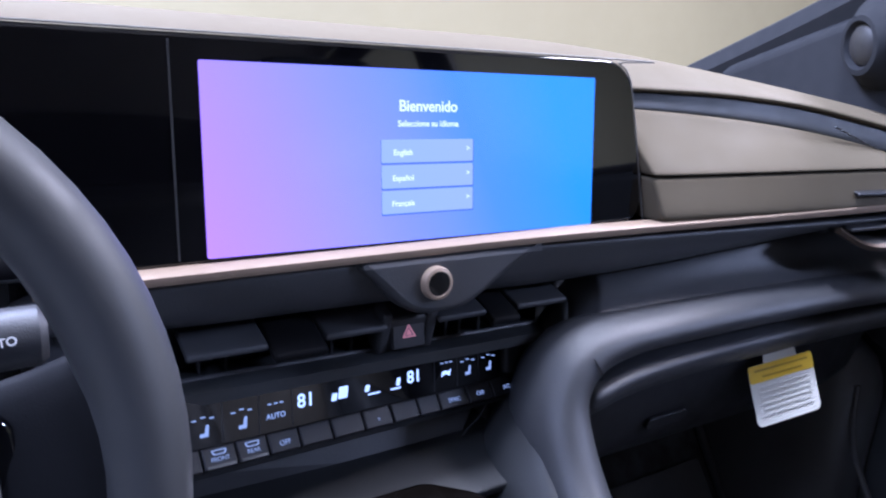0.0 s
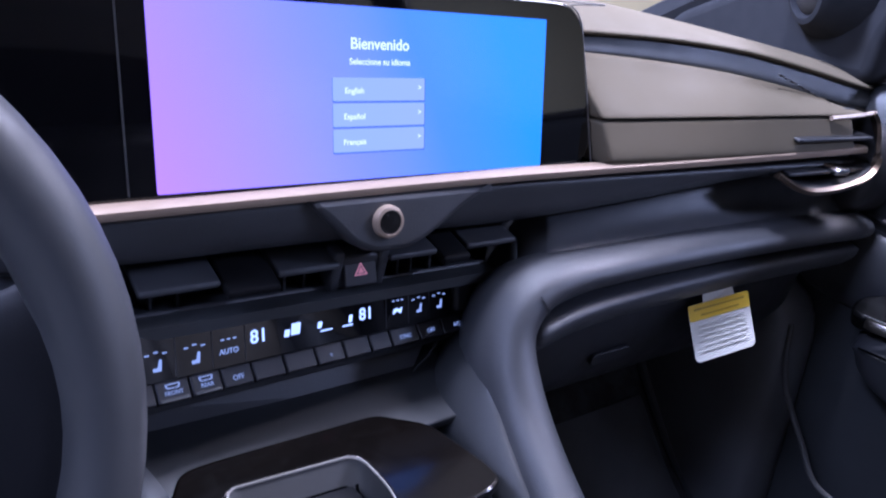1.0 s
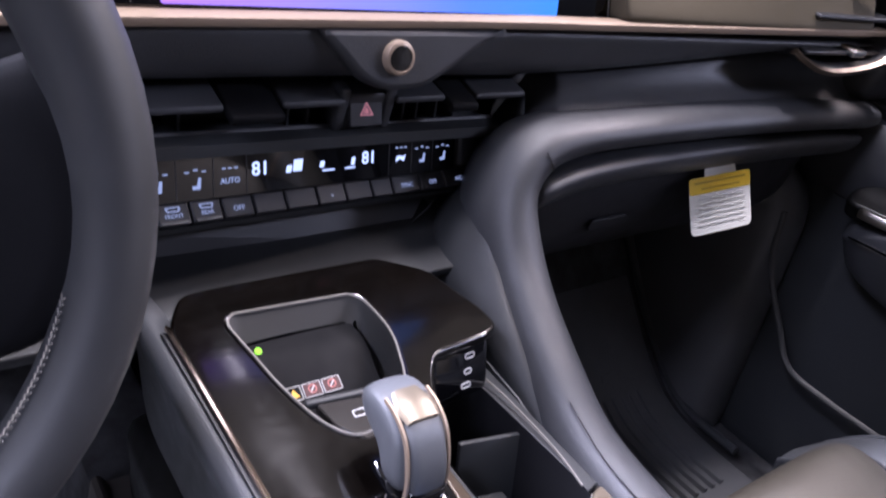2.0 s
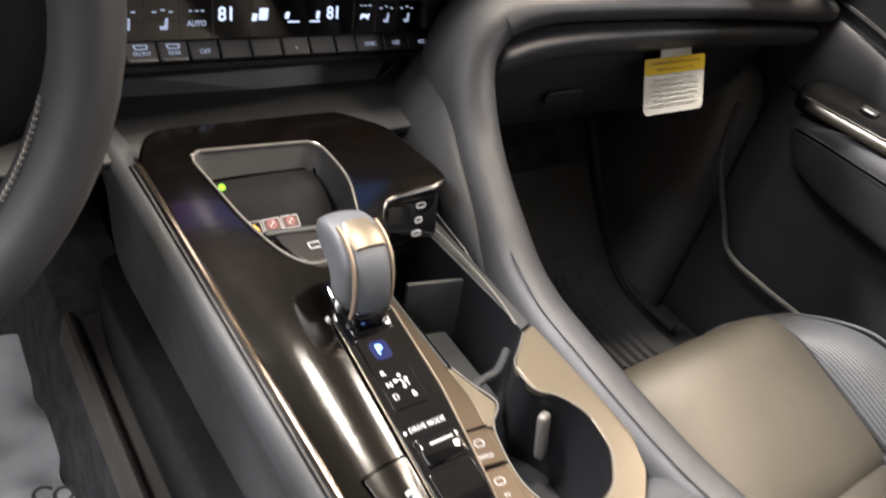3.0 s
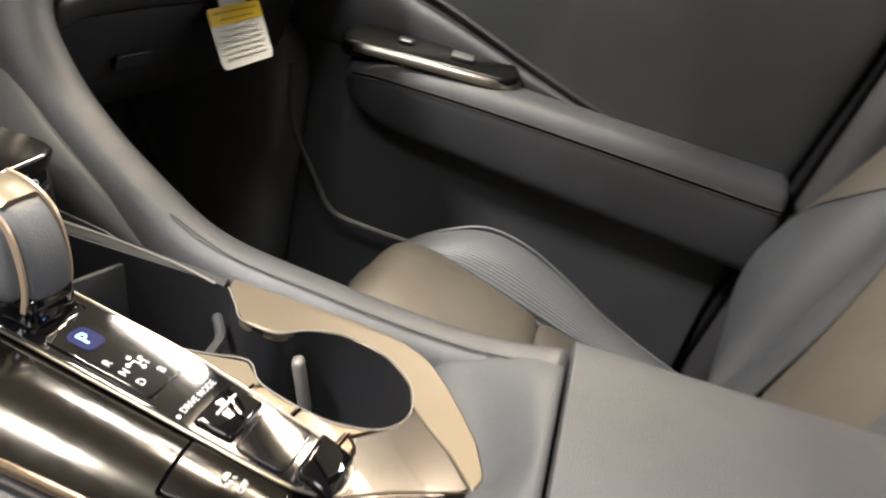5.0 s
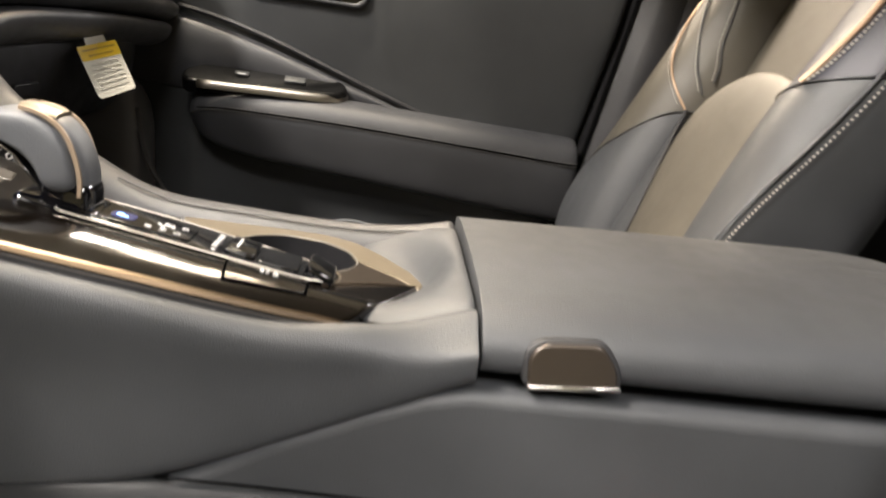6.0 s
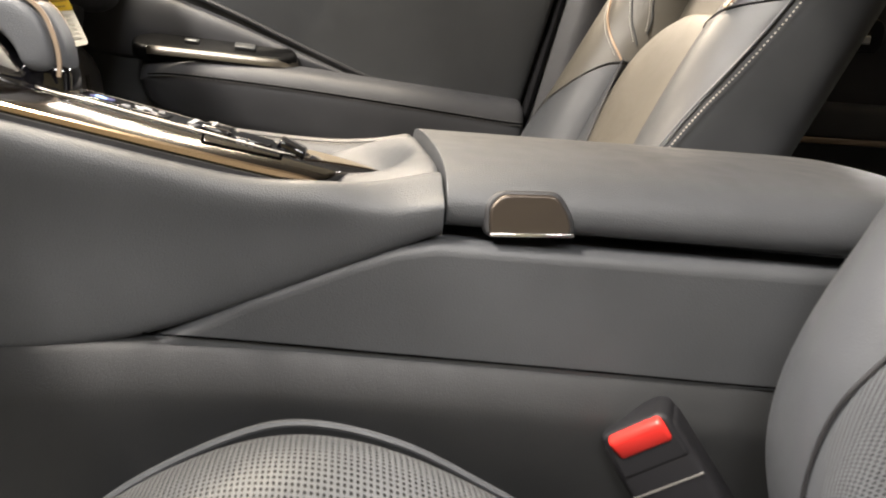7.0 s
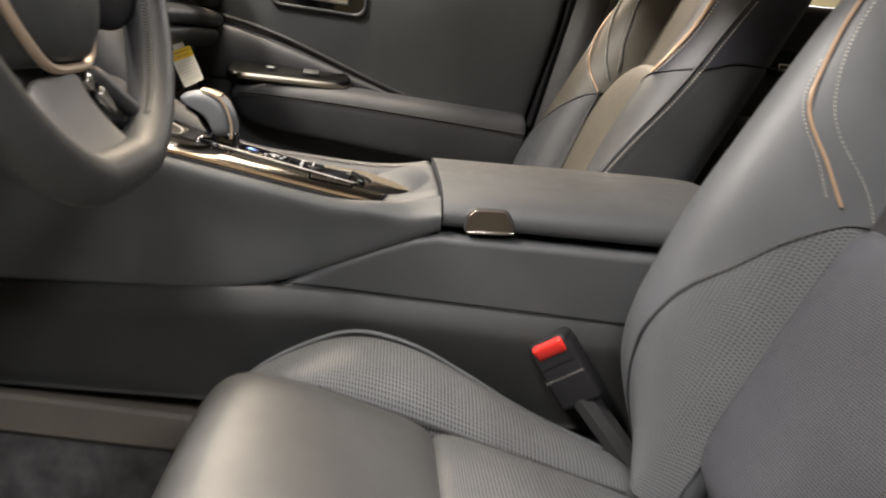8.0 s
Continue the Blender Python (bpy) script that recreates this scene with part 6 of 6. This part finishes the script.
N = 72
rings = []
for i in range(N):
    a = 2 * math.pi * i / N
    grip = 1 + 0.10 * math.exp(-((abs(math.degrees(math.atan2(math.sin(a), abs(math.cos(a)))) - 20) / 26) ** 2))
    c = Vector((WR * math.cos(a), max(WR * math.sin(a), -0.152 + 0.12 * (WR * math.sin(a) + 0.152)), 0))
    o = Vector((math.cos(a), math.sin(a), 0))
    rings.append([WM @ (c + o * (0.0152 * grip * math.cos(t)) + Vector((0, 0, 0.0172 * grip * math.sin(t)))) for t in np.linspace(0, 2 * math.pi, 15)[:-1]])
rings.append(rings[0])
bmw = loft(rings, caps=False)
bmesh.ops.remove_doubles(bmw, verts=bmw.verts, dist=1e-6)
part("rim", bmw, RIMLEATHER, sw_)
for s in (-1, 1):
    pts = [WM @ Vector(((WR - 0.0150) * math.cos(radians(a)) * s, (WR - 0.0150) * math.sin(radians(a)), 0.006)) for a in range(-62, -12, 5)]
    bmst = bmesh.new()
    path = smooth_path(pts, 14)
    for i in range(0, len(path) - 3, 3):
        for dd in (1, -1):
            p, q = path[i], path[i + 2]
            t = (q - p).normalized()
            nrm = (WM.to_3x3() @ Vector((0, 0, 1)))
            dirv = (t * 0.6 + nrm * dd * 0.8).normalized()
            mm = Matrix.Translation((p + q) / 2 + nrm * 0.0012 * dd) @ dirv.to_track_quat("X", "Z").to_matrix().to_4x4()
            g = bmesh.ops.create_cube(bmst, size=1)
            bmesh.ops.transform(bmst, matrix=mm @ Matrix.Diagonal((0.0034, 0.0006, 0.0006, 1)), verts=g["verts"])
    part("rim_stitching", bmst, GREYTRIM, sw_)
hub_line = soften([(-0.060, 0.050), (0.060, 0.050), (0.066, 0.0), (0.056, -0.055), (0.030, -0.0875), (-0.030, -0.0875), (-0.056, -0.055), (-0.066, 0.0)], 0.022, 6)
hub = loft([[WM @ Vector((x * k, y * k, z + WD)) for x, y in hub_line] for k, z in ((0.75, -0.045), (0.96, -0.022), (0.985, 0.0), (0.95, 0.010), (0.84, 0.017), (0.55, 0.023), (0.1, 0.025))])
part("hub", hub, SOFT, sw_)
part("hub_trim", tube([WM @ Vector((x, y, WD + 0.004)) for x, y in ((-0.064, -0.024), (-0.058, -0.052), (-0.045, -0.073), (-0.028, -0.0868), (0.0, -0.0890), (0.028, -0.0868), (0.045, -0.073), (0.058, -0.052), (0.064, -0.024))], 0.0030, 8), BRONZE, sw_)
for s in (-1, 1):
    rings = []
    for x, yt, yb, z in ((0.050, 0.034, -0.030 - 0.035 * (s > 0), WD + 0.002), (0.085, 0.034, -0.030 - 0.042 * (s > 0), WD + 0.002), (0.115, 0.038, -0.032 - 0.040 * (s > 0), -0.008), (0.140, 0.046, -0.040 - 0.022 * (s > 0), -0.003), (0.156, 0.054, -0.046, 0.0)):
        rings.append([WM @ Vector((s * x, v, w)) for v, w in ((yt, z - 0.010), (yt - 0.004, z + 0.006), ((yt + yb) / 2, z + 0.011), (yb + 0.004, z + 0.006), (yb, z - 0.010), ((yt + yb) / 2, z - 0.014))])
    part("spoke", loft(rings), PADRUBBER, sw_, sub=2)
    pod = part("switch_pod", plate([rounded(0.042, 0.050, 0.012)], 0.006, 0.002, WM @ pose(s * 0.098, 0.002, 0.0025, 0, s * 6, s * 4)), GLOSS, sw_)
    for k in (-1, 0, 1):
        part("switch", block(0.028, 0.011, 0.003, 0.0012, WM @ pose(s * 0.098, 0.002, 0.0038, 0, s * 6, s * 4) @ pose(0, k * 0.015, 0)), CHROME if k == 0 else SOFT, pod)
# lower spoke: a domed grey cover beside a flat arm, with bright pieces in the dark gap
part("lower_spoke", loft([[WM @ Vector((x, y, z + WD * f)) for x, z in ((-w - 0.030, -0.012), (-w - 0.024, -0.001), (-w * 0.5 - 0.012, 0.005), (0, 0.007), (w * 0.5, 0.005), (w * 0.94, -0.001), (w, -0.012))] for y, w, f in ((-0.090, 0.008, 1.0), (-0.098, 0.013, 1.0), (-0.112, 0.028, 0.9), (-0.128, 0.044, 0.6), (-0.142, 0.058, 0.2), (-0.152, 0.062, 0.0))]), COVERGREY, sw_, sub=2)
s = 1
arm_low = [(0.014, -0.097), (0.032, -0.112), (0.052, -0.129), (0.070, -0.144)]
arm_top = [(0.040, -0.084), (0.057, -0.099), (0.078, -0.117), (0.102, -0.132)]
rings = []
for k, ((xa, ya), (xb, yb)) in enumerate(zip(arm_low, arm_top)):
    z = WD * (1 - k / 3.6)
    xg, yg = xa + (xb - xa) * 0.40, ya + (yb - ya) * 0.40
    rings.append([WM @ Vector((s * x, y, w)) for x, y, w in ((xg, yg, z - 0.012), (xg, yg, z + 0.002), (xg * 0.85 + xb * 0.15, yg * 0.85 + yb * 0.15, z + 0.006), (xg * 0.2 + xb * 0.8, yg * 0.2 + yb * 0.8, z + 0.006), (xb, yb, z + 0.001), (xb, yb, z - 0.012))])
part("lower_arm", loft(rings), HARD, sw_, sub=1)
part("arm_gap", tube([WM @ Vector((s * x, y, WD * f - 0.004)) for x, y, f in ((0.016, -0.092, 1.0), (0.038, -0.110, 0.9), (0.062, -0.130, 0.5), (0.078, -0.143, 0.2))], 0.0055, 8), GLOSS, sw_)
for x, y, ln, wd, f in ((0.0240, -0.0975, 0.010, 0.010, 1.0), (0.0400, -0.1115, 0.022, 0.0075, 0.85), (0.0710, -0.1365, 0.018, 0.0085, 0.35)):
    part("bright_trim", block(ln, wd, 0.006, 0.0018, WM @ pose(s * x, y, WD * f + 0.0015, 0, 0, -s * 40)), CHROME, sw_)
part("column_shroud", loft([[WM @ Vector((x * k, y * k - 0.01, z)) for x, y in rounded(0.12, 0.11, 0.04, 5)] for k, z in ((0.85, -0.045), (1.0, -0.06), (1.05, -0.12), (1.0, -0.20))]), HARD, sw_)
# wiper stalk
stalk = thing("wiper_stalk", "black wiper stalk with white printed marks", "stalk")
sm = [WM @ Vector(p) for p in ((0.020, 0.040, -0.066), (0.060, 0.041, -0.064), (0.092, 0.0415, -0.062), (0.131, 0.0425, -0.060))]
part("lever", loft([[c + WM.to_3x3() @ Vector((0, r * math.cos(t), r * math.sin(t))) for t in np.linspace(0, 2 * math.pi, 15)[:-1]] for c, r in ((sm[0], 0.008), (sm[1], 0.009), (sm[1] + Vector((0.004, 0, 0)), 0.0125), (sm[2], 0.013), (sm[3], 0.0125), (sm[3] + Vector((0.003, 0, 0)), 0.010))]), HARD, stalk)
stm = basis(sm[2] + WM.to_3x3() @ Vector((0.004, 0.002, 0.0134)), WM.to_3x3() @ Vector((1, 0.09, 0.07)), WM.to_3x3() @ Vector((0, 1, -0.15)))
for s, x, y in (("OFF", -0.022, 0.004), ("AUTO", -0.020, -0.003), ("AUTO", 0.020, -0.003)):
    part("print", lettering(s, 0.0048, stm @ pose(x, y, 0.0)), PRINT, stalk, smooth=False)
part("print", block(0.0022, 0.016, 0.0003, 0, stm @ pose(0.004, 0, 0.0002)), PRINT, stalk, smooth=False)
part("print", plate([soften([(-0.004, -0.002), (0.004, -0.002), (0.006, 0.003), (-0.006, 0.003)], 0.001), soften([(-0.003, -0.0012), (0.003, -0.0012), (0.0045, 0.0022), (-0.0045, 0.0022)], 0.001)], 0.0003, 0, stm @ pose(-0.010, 0.006, 0.0)), PRINT, stalk, smooth=False)

# ---- footwells ----
FLOOR = ((0.44, 0.128), (0.52, 0.128), (0.60, 0.133), (0.655, 0.165), (0.72, 0.235), (0.79, 0.335), (0.86, 0.45))          # y, z of the footwell floor
floor_z = lambda y: float(np.interp(y, [p[0] for p in FLOOR], [p[1] for p in FLOOR]))
part("toe_board", loft([[(x, y, z - 0.004 - (0.03 if x > 0.595 else 0)) for x in (0.10, 0.25, 0.45, 0.585, 0.60, 0.70)] for y, z in FLOOR], closed=False), CARPET, shell, sub=2)
part("toe_board_edge", tube([(0.588 - max(0.0, y - 0.6) * 0.05, y, z + 0.002) for y, z in FLOOR[1:]], 0.007, 8), SOFT, shell)
mat_ = thing("floor_mat", "black ribbed rubber floor mat in passenger footwell", "floor mat")
part("mat_sheet", loft([[(x, y, floor_z(y) + h) for x, h in ((0.14, -0.002), (0.145, 0.006), (0.16, 0.003), (0.54, 0.003), (0.556, 0.007), (0.562, -0.002))] for y in (0.445, 0.50, 0.56, 0.61, 0.65, 0.70, 0.75)], closed=False), RUBBER, mat_, sub=1)
for i in range(12):
    part("rib", loft([[(0.33 + i * 0.0165 + dx, y, floor_z(y) + h) for dx, h in ((-0.0042, 0.002), (-0.0026, 0.0105), (0.0026, 0.0105), (0.0042, 0.002))] for y in (0.49, 0.53, 0.57, 0.61, 0.645)]), RUBBER, mat_)
for i in range(4):
    part("raised_mark", block(0.022, 0.012, 0.004, 0.001, pose(0.40 + i * 0.033, 0.668 + 0.004 * (i % 2), floor_z(0.668) + 0.006, 45)), RUBBER, mat_)
part("kick_panel", loft([[(DOORX - 0.05 + a, y, z) for a, y in ((0.10, 0.575), (0.0, 0.580), (-0.022, 0.600), (-0.026, 0.66), (-0.02, 0.90), (0.10, 0.90))] for z in (0.02, 0.15, 0.28, 0.40, 0.52)]), LIGHTENED_KICK, shell, sub=2)
part("kick_seal", tube([(0.602, 0.592, 0.455), (0.600, 0.586, 0.41), (0.599, 0.572, 0.370), (0.601, 0.538, 0.315), (0.602, 0.508, 0.274), (0.606, 0.45, 0.262), (0.612, 0.395, 0.256), (0.618, 0.33, 0.248)], 0.0038, 8), TRAYGREY, shell)
part("foot_rest", loft([[(x, 0.70, 0.02), (x, 0.78, 0.10), (x, 0.90, 0.24), (x, 0.98, 0.30), (x, 0.98, 0.02)] for x in (0.14, 0.3, 0.5, 0.6)]), CARPET, shell)
dm = thing("driver_carpet", "dark speckled carpet in driver footwell", "carpet", kind="structure")
part("carpet_sheet", plate([soften([(-0.62, 0.30), (-0.20, 0.30), (-0.19, 0.90), (-0.62, 0.90)], 0.03)], 0.012, 0.003, pose(0, 0, 0.022)), CARPET, dm)
# crumpled clear cover on the driver's floor
pc = thing("plastic_cover", "crumpled translucent plastic cover with grey print", "plastic cover")
PLASTIC = material("milky_plastic", (0.42, 0.43, 0.42), 0.25, vary=0.15, grain=0.6, scale=40, blotch=25)
bmp = bmesh.new()
grid = bmesh.ops.create_grid(bmp, x_segments=44, y_segments=60, size=1)
for v in bmp.verts:
    x, y = v.co.x * 0.20 - 0.378, v.co.y * 0.27 + 0.62
    if v.co.x > 0.9:
        x += 0.02 * noise.noise(Vector((0, y * 14, 3)))
    h = 0.045 + 0.030 * abs(noise.noise(Vector((x * 7, y * 7, 0)))) + 0.012 * noise.noise(Vector((x * 22, y * 22, 5)))
    v.co = (x, y, h - (0.02 if v.co.x > 0.97 else 0))
part("cover_sheet", bmp, PLASTIC, pc)
PRINTDARK = material("dark_print", (0.05, 0.05, 0.05), 0.6)
part("cover_print", lettering("COV", 0.026, pose(-0.205, 0.628, 0.092, 0, 0, -25)), PRINTDARK, pc, smooth=False)
